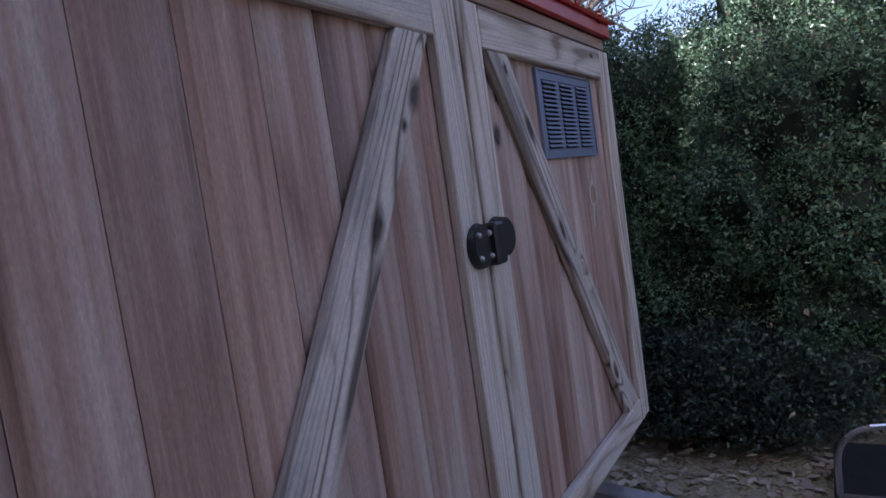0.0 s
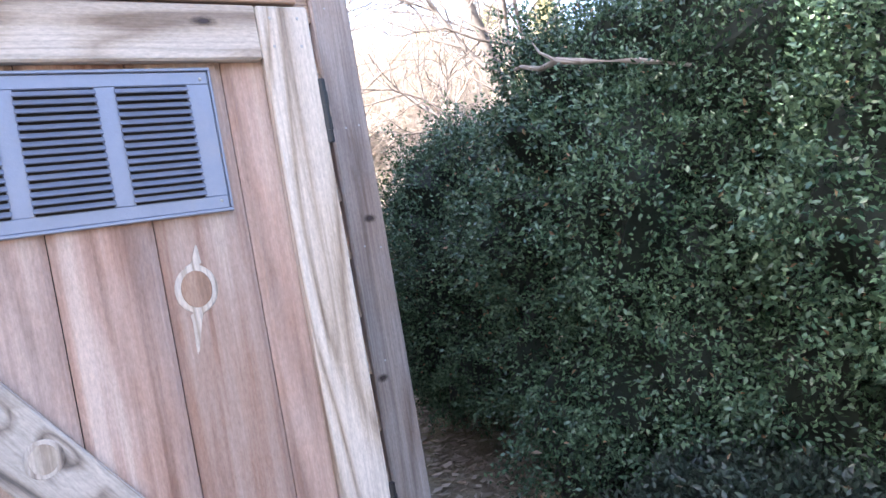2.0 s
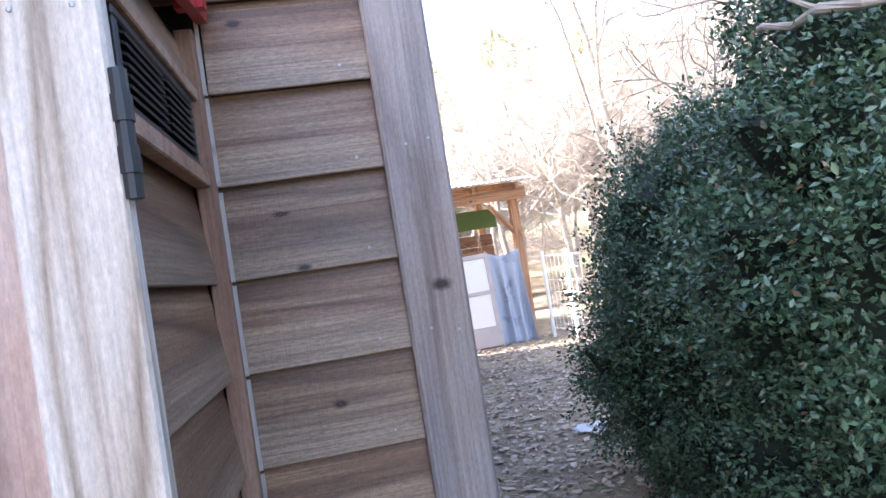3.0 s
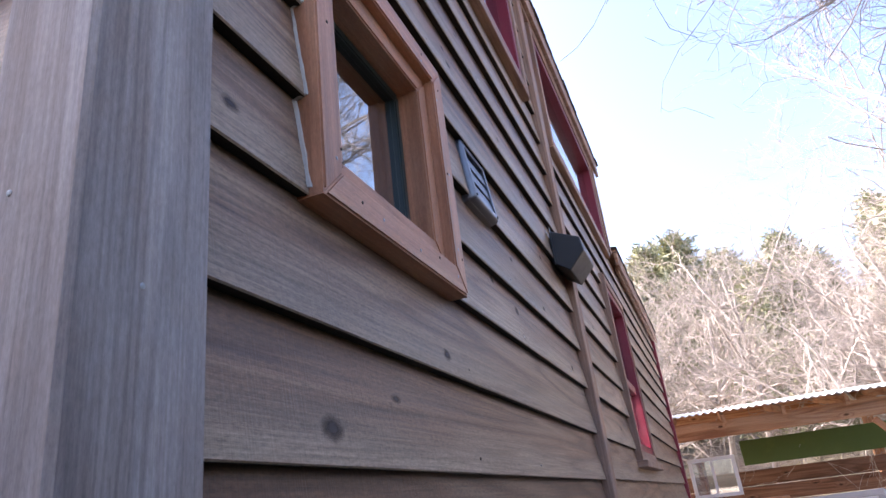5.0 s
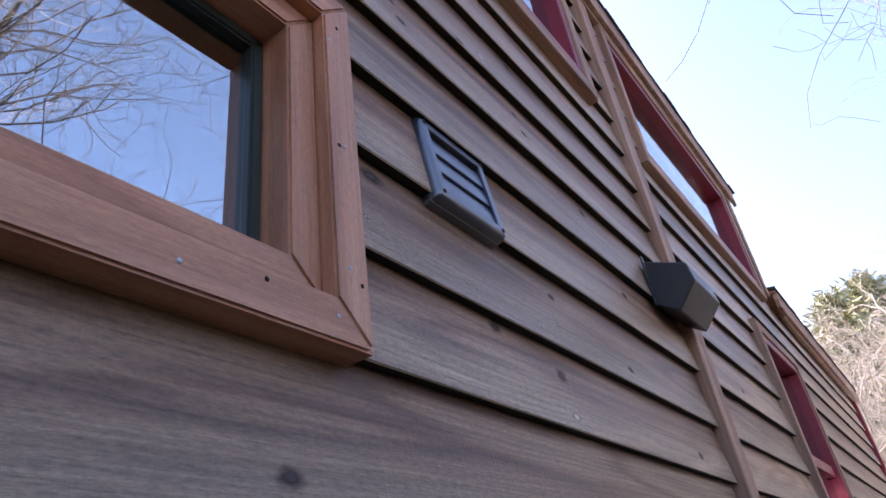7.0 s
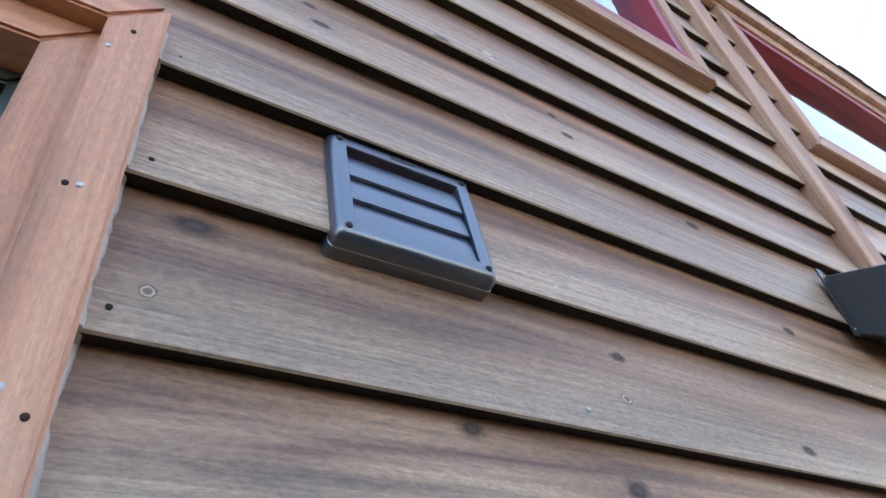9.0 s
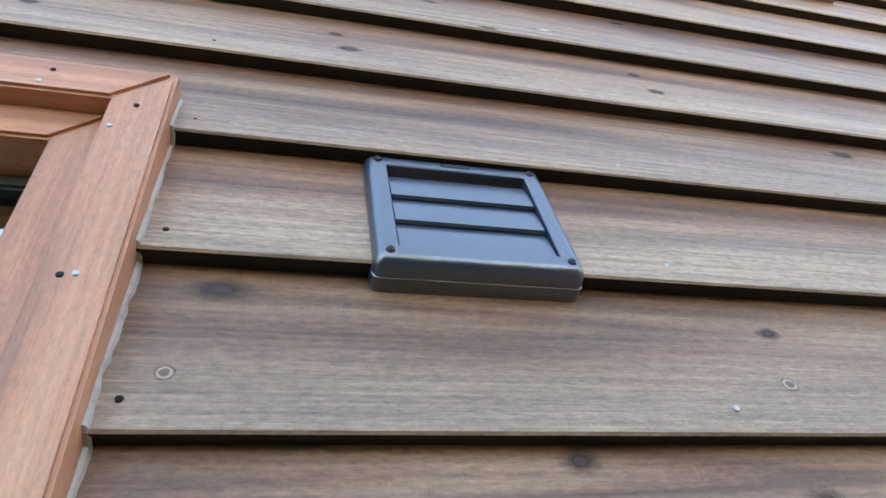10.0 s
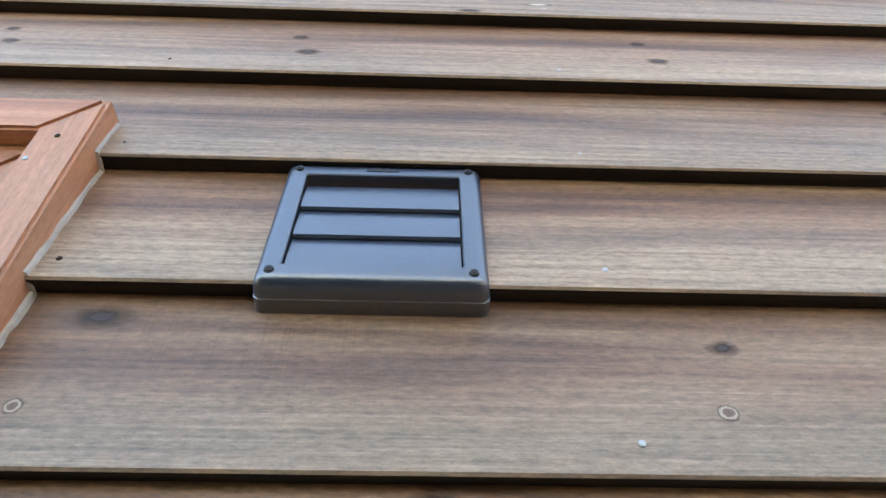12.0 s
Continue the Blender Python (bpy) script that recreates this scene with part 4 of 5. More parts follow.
def door_grille():
    g = empty("door_grille", "blue-grey metal louvred grille with three columns of slots", "wall vent")
    x0, x1, z0, z1 = -0.932, -0.517, 1.352, 1.562
    yb = BOX_Y + 0.015 - 0.0202
    yf = yb - 0.006
    cols = 3
    mar, gap = 0.034, 0.028
    cw = (x1 - x0 - 2 * mar - gap * (cols - 1)) / cols
    bm = bmesh.new()
    add_box(bm, (x0, yf, z0), (x1, yb, z0 + 0.02), 0.0015)
    add_box(bm, (x0, yf, z1 - 0.02), (x1, yb, z1), 0.0015)
    xs = [x0] + [x0 + mar + i * (cw + gap) + cw for i in range(cols)]
    xe = [x0 + mar + i * (cw + gap) for i in range(cols)] + [x1]
    for a, b in zip(xs, xe):
        add_box(bm, (a, yf + 0.0003, z0 + 0.0195), (b, yb, z1 - 0.0195), 0.001)
    part("grille_plate", bm, M_GRILLE, g)
    bm = bmesh.new()
    for a, b, c, d in ((x0 - 0.004, x1 + 0.004, z0 - 0.005, z0), (x0 - 0.004, x1 + 0.004, z1, z1 + 0.005), (x0 - 0.004, x0, z0, z1), (x1, x1 + 0.004, z0, z1)):
        add_box(bm, (a, yf - 0.004, c), (b, yb, d), 0.001)
    part("raised_rim", bm, M_GRILLE, g)
    # near-black sheet over the boards, the shade seen between louvres
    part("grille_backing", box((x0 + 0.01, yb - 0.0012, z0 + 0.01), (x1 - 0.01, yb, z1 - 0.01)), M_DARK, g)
    n = 15
    step = (z1 - z0 - 0.042) / n
    for c in range(cols):
        a = x0 + mar + c * (cw + gap)
        for i in range(n):
            z = z0 + 0.021 + i * step
            prof = [(yb - 0.003, step * 0.84), (yb - 0.006, step * 0.86), (yb - 0.0125, step * 0.26), (yb - 0.011, step * 0.14)]
            part("louvre", prism(prof, cw + 0.004, "x"), M_GRILLE, g, "", Matrix.Translation((a - 0.002, 0, z)))
    for x in (x0 + 0.012, x1 - 0.012):
        for z in (z0 + 0.012, z1 - 0.012):
            nail(g, pose(x, yf - 0.001, z))
    return g


door_grille()


def inlaid_knot(parent, x, y, z, w, h, tail, ring_material=M_STILE, heart_material=M_DOOR):
    """A knot standing a hair proud of the board: pale ring of grain, brown heart, and its tapering tail."""
    def oval(name, rw, rh, depth, material, drop):
        bm = bmesh.new()
        n = 120
        ring = []
        for i in range(n):
            a = 2 * math.pi * i / n
            sx, sz = math.cos(a) * rw, math.sin(a) * rh
            sz += (0.5 if sz > 0 else -1.0) * drop * abs(math.sin(a)) ** 60
            ring.append((sx + 0.15 * sz * (abs(sz) > rh), sz))
        back = [bm.verts.new((q[1], 0.0, q[0])) for q in ring]
        front = [bm.verts.new((q[1] * 0.97, depth, q[0] * 0.9)) for q in ring]
        bm.faces.new(front)
        for i in range(n):
            bm.faces.new((back[i], back[(i + 1) % n], front[(i + 1) % n], front[i]))
        bmesh.ops.recalc_face_normals(bm, faces=bm.faces)
        up = Matrix(((0, 0, 1, x), (0, -1, 0, y), (1, 0, 0, z), (0, 0, 0, 1)))
        return part(name, bm, material, parent, "", parent.matrix_basis.inverted() @ up)
    oval("knot", w, h, 0.0012, ring_material, tail)
    oval("knot_heart", w * 0.76, h * 0.78, 0.0022, heart_material, 0.0)


inlaid_knot(DOOR_1, -0.587, BOX_Y + 0.015 - 0.0203, 1.238, 0.031, 0.036, 0.06, M_STILE, M_TRIM)
inlaid_knot(DOOR_1, -0.816, BOX_Y + 0.015 - 0.0415, 1.058, 0.024, 0.026, 0.0, M_BRACE, M_STILE)


def south_knot(parent, x, y, z, wide, high, kind="dark", turn=0.0):
    """A knot in a board that faces -y."""
    k = new("knot", KNOTS[kind])
    k.parent = parent
    k.matrix_basis = parent.matrix_basis.inverted() @ south(x, z, y) @ pose(0, 0, 0, 0, turn, 0) @ Matrix.Diagonal((wide, 1, high, 1))
    return k


south_knot(corner_post, -0.029, -0.0123, 1.318, 0.025, 0.014)
south_knot(corner_post, -0.07, -0.0123, 0.907, 0.022, 0.014)
BRACE_Y = BOX_Y + 0.015 - 0.0417
south_knot(DOOR_2, -1.521, BRACE_Y, 1.467, 0.024, 0.045, turn=-30)
south_knot(DOOR_2, -1.565, BRACE_Y, 1.417, 0.012, 0.018, turn=-30)
south_knot(DOOR_2, -1.676, BRACE_Y, 1.266, 0.022, 0.05, turn=-30)
south_knot(DOOR_1, -1.179, BOX_Y + 0.015 - 0.0205, 1.404, 0.024, 0.036)
south_knot(DOOR_1, -1.158, BOX_Y + 0.015 - 0.0205, 1.486, 0.018, 0.02)
south_knot(DOOR_1, -1.048, BRACE_Y, 1.416, 0.02, 0.05, turn=30)
south_knot(DOOR_1, -1.14, BRACE_Y, 1.541, 0.013, 0.024, turn=30)
south_knot(DOOR_1, -0.924, BRACE_Y, 1.174, 0.016, 0.05, turn=30)
south_knot(DOOR_1, -0.513, BRACE_Y - 0.0011, 1.633, 0.026, 0.010)


def hasp_lock():
    h = empty("hasp_lock", "black round hasp and puck padlock across the door seam", "lock")
    yb = BOX_Y + 0.015 - 0.0425
    def disc(name, x, z, r, d, y):
        bm = bmesh.new()
        bmesh.ops.create_cone(bm, cap_ends=True, segments=28, radius1=r, radius2=r * 0.9, depth=d)
        bmesh.ops.bevel(bm, geom=[e for e in bm.edges if len(e.link_faces) == 2 and e.calc_face_angle() > 0.8], offset=0.003, segments=2, affect="EDGES")
        return part(name, bm, M_BLACKMETAL, h, "", Matrix.Translation((x, y - d / 2, z)) @ pose(0, 0, 0, 90, 0, 0))
    rosette = disc("rosette", -1.378, 1.196, 0.044, 0.016, yb)
    for i in range(4):
        a = math.pi / 4 + i * math.pi / 2
        bm = bmesh.new()
        bmesh.ops.create_uvsphere(bm, u_segments=10, v_segments=6, radius=0.006)
        part("bolt_head", bm, M_NAIL, rosette, "bright bolt head", Matrix.Translation((0.03 * math.cos(a), 0.03 * math.sin(a), 0.009)))
    disc("puck_lock", -1.296, 1.203, 0.041, 0.027, yb)
    part("hasp_block", box((-1.352, yb - 0.03, 1.155), (-1.312, yb, 1.235), 0.005), M_BLACKMETAL, h)
    return h


hasp_lock()


def box_roof():
    r = empty("box_roof", "red painted metal lean-to roof with moss along its ribs", "roof", "", "structure")
    xr, xl, ya, yb = -0.338, -2.36, -0.562, 0.0
    z0, z1 = 1.702, 1.792
    def rise(y):
        return z0 + (z1 - z0) * (y - ya) / (yb - ya)
    def sloped(x0, x1, y0, y1, lo, hi):
        bm = bmesh.new()
        add_box(bm, (x0, y0, 0), (x1, y1, 1))
        for v in bm.verts:
            v.co.z = rise(v.co.y) + (hi if v.co.z > 0.5 else lo)
        return bm
    part("fascia", box((xl, ya, z0 - 0.002), (xr, ya + 0.018, z0 + 0.044), 0.003), M_RED, r, "red painted front fascia")
    part("drip_edge", prism([(ya - 0.008, z0 + 0.036), (ya - 0.012, z0 + 0.044), (ya + 0.02, z0 + 0.05), (ya + 0.02, z0 + 0.0445), (ya - 0.003, z0 + 0.041)], xr - xl + 0.01), M_RED, r, "", Matrix.Translation((xl, 0, 0)))
    part("side_fascia", sloped(xr - 0.018, xr, ya + 0.0185, yb, -0.002, 0.044), M_RED, r)
    part("side_flashing", sloped(xr - 0.03, xr + 0.008, ya - 0.004, yb, 0.0445, 0.052), M_RED, r)
    part("flashing_seam", sloped(xr - 0.031, xr + 0.0115, -0.1, -0.07, 0.0, 0.055), M_RED, r)
    part("roof_sheet", sloped(xl, xr - 0.032, ya + 0.003, yb, 0.046, 0.052), M_RED, r)
    x = xl + 0.1
    while x < xr - 0.05:
        part("rib", sloped(x, x + 0.03, ya - 0.006, yb, 0.0525, 0.07), M_RED, r)
        x += 0.229
    part("soffit_board", box((xl, ya + 0.019, z0 - 0.036), (xr - 0.019, BOX_Y + 0.018, z0 - 0.003), 0.002), M_TRIM, r, "brown board under the eave")
    # crumbs of moss and leaf litter along the eave
    rnd = np.random.RandomState(4)
    n = 900
    xs = rnd.uniform(xl, xr - 0.02, n)
    ys = ya + 0.004 + np.abs(rnd.normal(0, 0.05, n))
    keep = rnd.rand(n) < 0.35 + 0.6 * (np.sin(xs * 17) * np.sin(xs * 5.3) > 0.1)
    return r, xs[keep], ys[keep], rise


ROOF, MOSS_X, MOSS_Y, ROOF_RISE = box_roof()


# ---- trailer tongue ----
def tongue():
    t = empty("trailer", "galvanised steel trailer with tongue and rubber-tyred wheels under the house", "trailer")
    def beam(p, q):
        d = (Vector(q) - Vector(p))
        m = Matrix.Translation(p) @ d.to_track_quat("X", "Z").to_matrix().to_4x4()
        b = box((0, -0.03, -0.05), (d.length, 0.03, 0.05), 0.006)
        return part("beam", b, M_GALV, t, "", m)
    beam((-0.60, 0.2, 0.40), (-0.98, -1.32, 0.40))
    beam((-2.06, 0.2, 0.40), (-1.68, -1.32, 0.40))
    beam((-2.2, -0.2, 0.375), (-0.45, -0.2, 0.375))
    part("coupler", box((-1.72, -1.36, 0.35), (-0.94, -1.26, 0.45), 0.01), M_GALV, t)
    bm = bmesh.new()
    tube_into(bm, [(-1.33, -1.0, 0.0), (-1.33, -1.0, 0.5)], [0.03, 0.03], 14)
    part("jack_leg", bm, M_GALV, t)
    part("jack_foot", box((-1.41, -1.08, -0.0), (-1.25, -0.92, 0.03), 0.004), M_GALV, t)
    for x in (-2.1, -0.35):
        part("frame_rail", box((x - 0.05, 0.1, 0.24), (x + 0.05, HOUSE_L - 0.1, 0.365), 0.004), M_GALV, t)
    return t


TRAILER = tongue()


def wheel(x, y):
    bm = bmesh.new()
    bmesh.ops.create_cone(bm, cap_ends=True, segments=16, radius1=0.05, radius2=0.04, depth=0.16, matrix=pose(0, 0, 0, 0, 90, 0))
    w = part("wheel", bm, M_GALV, TRAILER)
    bm = bmesh.new()
    prof = [(0.19, -0.08), (0.29, -0.095), (0.33, -0.07), (0.335, 0.0), (0.33, 0.07), (0.29, 0.095), (0.19, 0.08)]
    n = 32
    rings = [[bm.verts.new((b, r * math.cos(a), r * math.sin(a))) for r, b in prof] for a in (2 * math.pi * i / n for i in range(n))]
    for i in range(n):
        for j in range(len(prof)):
            k = (j + 1) % len(prof)
            bm.faces.new((rings[i][j], rings[(i + 1) % n][j], rings[(i + 1) % n][k], rings[i][k]))
    bmesh.ops.recalc_face_normals(bm, faces=bm.faces)
    part("tyre", bm, M_RUBBER, w)
    bm = bmesh.new()
    bmesh.ops.create_cone(bm, cap_ends=True, segments=24, radius1=0.192, radius2=0.17, depth=0.12)
    part("rim", bm, M_GALV, w, "", pose(0, 0, 0, 0, 90, 0))
    w.matrix_basis = Matrix.Translation((x, y, ground_z(x, y) + 0.33))


for yw in (3.0, 3.8):
    wheel(-0.16, yw)
    wheel(-2.22, yw)


# ---- low cart beside the box ----
def hand_cart(x, y):
    c = empty("hand_cart", "low utility cart with a bent chrome tube handle", "cart", "", "", Matrix.Translation((x, y, ground_z(x, y))))
    hoop = [(-0.02, -0.21, 0.10)] + [(-0.02, -0.21 * math.copysign(abs(math.cos(a)) ** 0.6, math.cos(a)), 0.2 + 0.17 * abs(math.sin(a)) ** 0.7) for a in np.linspace(0.02, math.pi - 0.02, 19)] + [(-0.02, 0.21, 0.10)]
    bm = bmesh.new()
    tube_into(bm, hoop, [0.012] * len(hoop), 10)
    part("handle", bm, M_CHROME, c, "bent chrome tube")
    part("deck", box((-0.03, -0.23, 0.10), (0.42, 0.23, 0.13), 0.008), M_BLACKMETAL, c)
    for sx in (0.05, 0.34):
        for sy in (-0.19, 0.19):
            bm = bmesh.new()
            bmesh.ops.create_cone(bm, cap_ends=True, segments=18, radius1=0.05, radius2=0.05, depth=0.03, matrix=pose(sx, sy, 0.05, 90, 0, 0))
            part("wheel", bm, M_RUBBER, c)
    return c


hand_cart(0.0, -1.27)


# ---- foliage ----
def leaf_cloud(centres, normals, per, size, seed, spread=0.022, wide=0.5, lift=0.6):
    """Sprigs of small pointed leaves: arrays of vertices and triangles (two folded halves each)."""
    r = np.random.RandomState(seed)
    n = len(centres) * per
    c = np.repeat(centres, per, 0) + r.normal(0, spread, (n, 3))
    d = np.repeat(normals, per, 0) * lift + r.normal(0, 0.75, (n, 3))
    d /= np.linalg.norm(d, axis=1, keepdims=True)
    u = np.cross(d, r.normal(0, 1, (n, 3)))
    u /= np.linalg.norm(u, axis=1, keepdims=True) + 1e-9
    w = np.cross(d, u)
    L = size * r.uniform(0.6, 1.25, (n, 1))
    base, tip = c, c + d * L
    m = c + d * L * 0.45
    l = m + u * L * wide * 0.5 + w * L * 0.10
    q = m - u * L * wide * 0.5 + w * L * 0.10
    v = np.stack([base, l, tip, q], 1).reshape(-1, 3)
    i = np.arange(n)[:, None] * 4
    f = np.concatenate([i + np.array([[0, 1, 2]]), i + np.array([[0, 2, 3]])], 1).reshape(-1, 3)
    return v, f


def lumps(d, seed, amp, freq):
    """Rounded lobes with gaps between them."""
    o = Vector((seed * 7.1, 0, 0))
    return 1 + amp * 0.55 * noise.noise(d * freq + o) + amp * 0.5 * (0.5 - min(noise.voronoi(d * 3.6 + o)[0][0], 1.0)) + amp * 0.62 * noise.noise(d * 9 + o) + amp * 0.36 * noise.noise(d * 20 + o)


def bumpy_radius(dirs, seed, amp, freq):
    return np.array([lumps(Vector(d), seed, amp, freq) for d in dirs])


def shrub(name, centre, radii, count, seed, label, material=M_LEAF, leaf=0.024, amp=0.44, cone=0.0, per=8, skirts=0.75):
    s = empty(name, label, "shrub", "evergreen hedge", "", Matrix.Translation((centre[0], centre[1], ground_z(centre[0], centre[1]))))
    r = np.random.RandomState(seed)
    cz = centre[2] - ground_z(centre[0], centre[1])
    rad = np.array(radii)
    # many directions, fewer on the side that faces away
    d = r.normal(0, 1, (count * 2, 3))
    d /= np.linalg.norm(d, axis=1, keepdims=True)
    keep = r.rand(len(d)) < np.where(d[:, 0] > 0.35, 0.3, 1.0)
    d = d[keep][:count]
    k = bumpy_radius(d, seed, amp, 2.4)
    depth = 1 - np.abs(r.normal(0, 0.09, len(d)))
    shape = np.ones(len(d))
    if cone:
        shape = 1 - cone * np.clip(d[:, 2], -0.2, 1)
    # the skirts hang nearly straight to the ground
    skirt = np.where(d[:, 2] < 0, np.clip(np.sqrt(1 - d[:, 2] ** 2), 0.3, 1) ** -skirts, 1.0)
    p = d * (k * depth)[:, None] * rad
    p[:, :2] *= (shape * skirt)[:, None]
    p[:, 2] += cz
    ok = p[:, 2] > 0.12
    nrm = d / rad
    nrm /= np.linalg.norm(nrm, axis=1, keepdims=True)
    v, f = leaf_cloud(p[ok], nrm[ok], per, leaf, seed + 1)
    crown = new("crown", quick_mesh("crown", v, f, material))
    crown.parent = s
    tagged(crown, kind="stuff")
    pick = r.choice(np.flatnonzero(ok), 22, replace=False)
    v, f = leaf_cloud(p[pick] + nrm[pick] * 0.03, nrm[pick], 1, 0.042, seed + 2, 0.01, 0.6, 0.4)
    caught = new("caught_leaf", quick_mesh("caught_leaf", v, f, M_DRY))
    caught.parent = s
    tagged(caught, "dry brown leaves caught in the hedge", kind="stuff")
    # solid near-black shell that paints the shade between the leaves
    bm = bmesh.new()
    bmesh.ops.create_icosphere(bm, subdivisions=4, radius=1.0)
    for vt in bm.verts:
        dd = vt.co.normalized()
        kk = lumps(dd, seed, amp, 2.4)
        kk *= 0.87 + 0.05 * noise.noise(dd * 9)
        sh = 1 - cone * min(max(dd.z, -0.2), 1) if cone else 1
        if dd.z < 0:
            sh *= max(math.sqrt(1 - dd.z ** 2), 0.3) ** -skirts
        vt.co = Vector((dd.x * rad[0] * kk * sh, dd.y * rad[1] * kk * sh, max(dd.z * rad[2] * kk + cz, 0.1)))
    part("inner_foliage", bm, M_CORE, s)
    bm = bmesh.new()
    rr = random.Random(seed)
    for _ in range(5):
        a = rr.uniform(0, 6.28)
        tube_into(bm, [(0.05 * math.cos(a), 0.05 * math.sin(a), -0.05), (0.2 * math.cos(a), 0.2 * math.sin(a), cz * 0.5), (rad[0] * 0.55 * math.cos(a), rad[1] * 0.55 * math.sin(a), cz * 1.1)], [0.035, 0.026, 0.01], 7)
    part("trunk", bm, M_TWIG, s)
    return s


def branch_arrays(seed, height, trunk_r, levels, splits, spread_deg, upward, sides=5, lean=(0, 0), first=0.25):
    """A bare tree as tubes: list of (points, radii)."""
    rr = random.Random(seed)
    out = []
    def grow(p, d, length, rad, level):
        n = 5 if level < 2 else 4
        pts, rads = [p], [rad]
        for i in range(n):
            wob = 0.10 + 0.08 * level
            d = (d + Vector((rr.gauss(0, wob), rr.gauss(0, wob), rr.gauss(0, wob) + upward * 0.06))).normalized()
            p = p + d * (length / n)
            pts.append(p)
            rads.append(max(rad * (1 - 0.62 * (i + 1) / n), 0.0022))
        out.append((pts, rads, level))
        if level >= levels:
            return
        for j in range(splits[level]):
            f = rr.uniform(first if level == 0 else 0.2, 1.0)
            k = min(int(f * n), n - 1)
            q = pts[k].lerp(pts[k + 1], f * n - k)
            axis = d.orthogonal().normalized()
            axis.rotate(Matrix.Rotation(rr.uniform(0, 6.28), 3, d))
            nd = d.copy()
            nd.rotate(Matrix.Rotation(radians(rr.uniform(0.6, 1.3) * spread_deg), 3, axis))
            grow(q, nd, length * rr.uniform(0.42, 0.66), max(rads[k] * 0.6, 0.0022), level + 1)
    grow(Vector((0, 0, -0.1)), Vector((lean[0], lean[1], 1)).normalized(), height * 0.7, trunk_r, 0)
    return out


def tubes_mesh(name, tubes, material):
    vs, fs, n0 = [], [], 0
    for pts, rads, level in tubes:
        sides = 8 if level == 0 else (5 if level == 1 else 3)
        P = np.array([tuple(q) for q in pts])
        D = np.gradient(P, axis=0)
        D /= np.linalg.norm(D, axis=1, keepdims=True) + 1e-9
        ref = np.array([0.31, 0.9, 0.27]) if abs(D[0][1]) < 0.8 else np.array([1.0, 0.1, 0.0])
        U = np.cross(D, ref)
        U /= np.linalg.norm(U, axis=1, keepdims=True) + 1e-9
        W = np.cross(D, U)
        a = np.arange(sides) * 2 * np.pi / sides
        ring = P[:, None, :] + np.array(rads)[:, None, None] * (np.cos(a)[None, :, None] * U[:, None, :] + np.sin(a)[None, :, None] * W[:, None, :])
        vs.append(ring.reshape(-1, 3))
        m = len(P)
        i, j = np.meshgrid(np.arange(m - 1), np.arange(sides), indexing="ij")
        a0 = n0 + i * sides + j
        a1 = n0 + i * sides + (j + 1) % sides
        fs.append(np.stack([a0, a1, a1 + sides, a0 + sides], -1).reshape(-1, 4))
        n0 += m * sides
    return quick_mesh(name, np.concatenate(vs), np.concatenate(fs), material, True)


def bare_tree(x, y, seed, height, label, material=None, trunk_r=0.09, levels=4, splits=(9, 6, 5, 3), spread_deg=42, upward=1.0, lean=(0, 0), group="bare trees"):
    t = empty("bare_tree", label, "tree", group, "", pose(x, y, ground_z(x, y), 0, 0, seed * 67 % 360))
    tubes = branch_arrays(seed, height, trunk_r, levels, splits, spread_deg, upward, lean=lean)
    stem = new("trunk", tubes_mesh("trunk", [q for q in tubes if q[2] == 0], material or M_BARK))
    stem.parent = t
    crown = new("crown", tubes_mesh("crown", [q for q in tubes if q[2] > 0], material or M_BARK))
    crown.parent = t
    tagged(crown, kind="stuff")
    return t


def conifer(x, y, seed, height, label):
    t = empty("conifer", label, "tree", "hillside conifers", "", Matrix.Translation((x, y, ground_z(x, y))))
    rr = random.Random(seed)
    bm = bmesh.new()
    tube_into(bm, [(0, 0, -0.2), (0.05, 0.02, height * 0.5), (0.0, 0.05, height)], [height * 0.018, height * 0.012, 0.015], 8)
    part("trunk", bm, M_TWIG, t)
    cs, ns = [], []
    n = int(height * 26)
    for i in range(n):
        f = rr.uniform(0.12, 1.0)
        a = rr.uniform(0, 6.28)
        reach = (1 - f) ** 0.8 * height * 0.31 * rr.uniform(0.6, 1.2) + 0.1
        for j in range(6):
            s = rr.uniform(0.3, 1.0)
            cs.append((math.cos(a) * reach * s + rr.gauss(0, 0.12), math.sin(a) * reach * s + rr.gauss(0, 0.12), f * height - reach * s * 0.25 + rr.gauss(0, 0.08)))
            ns.append((math.cos(a), math.sin(a), 0.25))
    v, f = leaf_cloud(np.array(cs), np.array(ns), 8, 0.34, seed, 0.16, 0.22, 0.5)
    crown = new("crown", quick_mesh("crown", v, f, M_PINE))
    crown.parent = t
    tagged(crown, kind="stuff")
    return t


HEDGE = "dense dark evergreen hedge shrub with small glossy leaves"
shrub("hedge_shrub", (1.77, -2.2, 0.95), (0.85, 0.95, 1.2), 20000, 11, "evergreen shrub at the hedge end with shade in its leaf colour", M_LEAFSHADE)
shrub("hedge_shrub", (1.70, -0.95, 0.98), (0.88, 0.9, 1.12), 25000, 12, HEDGE)
shrub("hedge_shrub", (1.64, 0.3, 1.0), (0.85, 0.9, 1.14), 22000, 13, HEDGE)
shrub("hedge_shrub", (1.8, 1.75, 0.85), (0.88, 0.9, 1.0), 22000, 14, "rounded dark evergreen shrub at the hedge's end", skirts=0.1)
shrub("hedge_shrub", (1.75, 2.35, 0.85), (0.5, 0.48, 0.95), 9000, 18, "small pointed evergreen at the hedge's end", M_LEAF, 0.026, 0.25, 0.5, skirts=0.1)
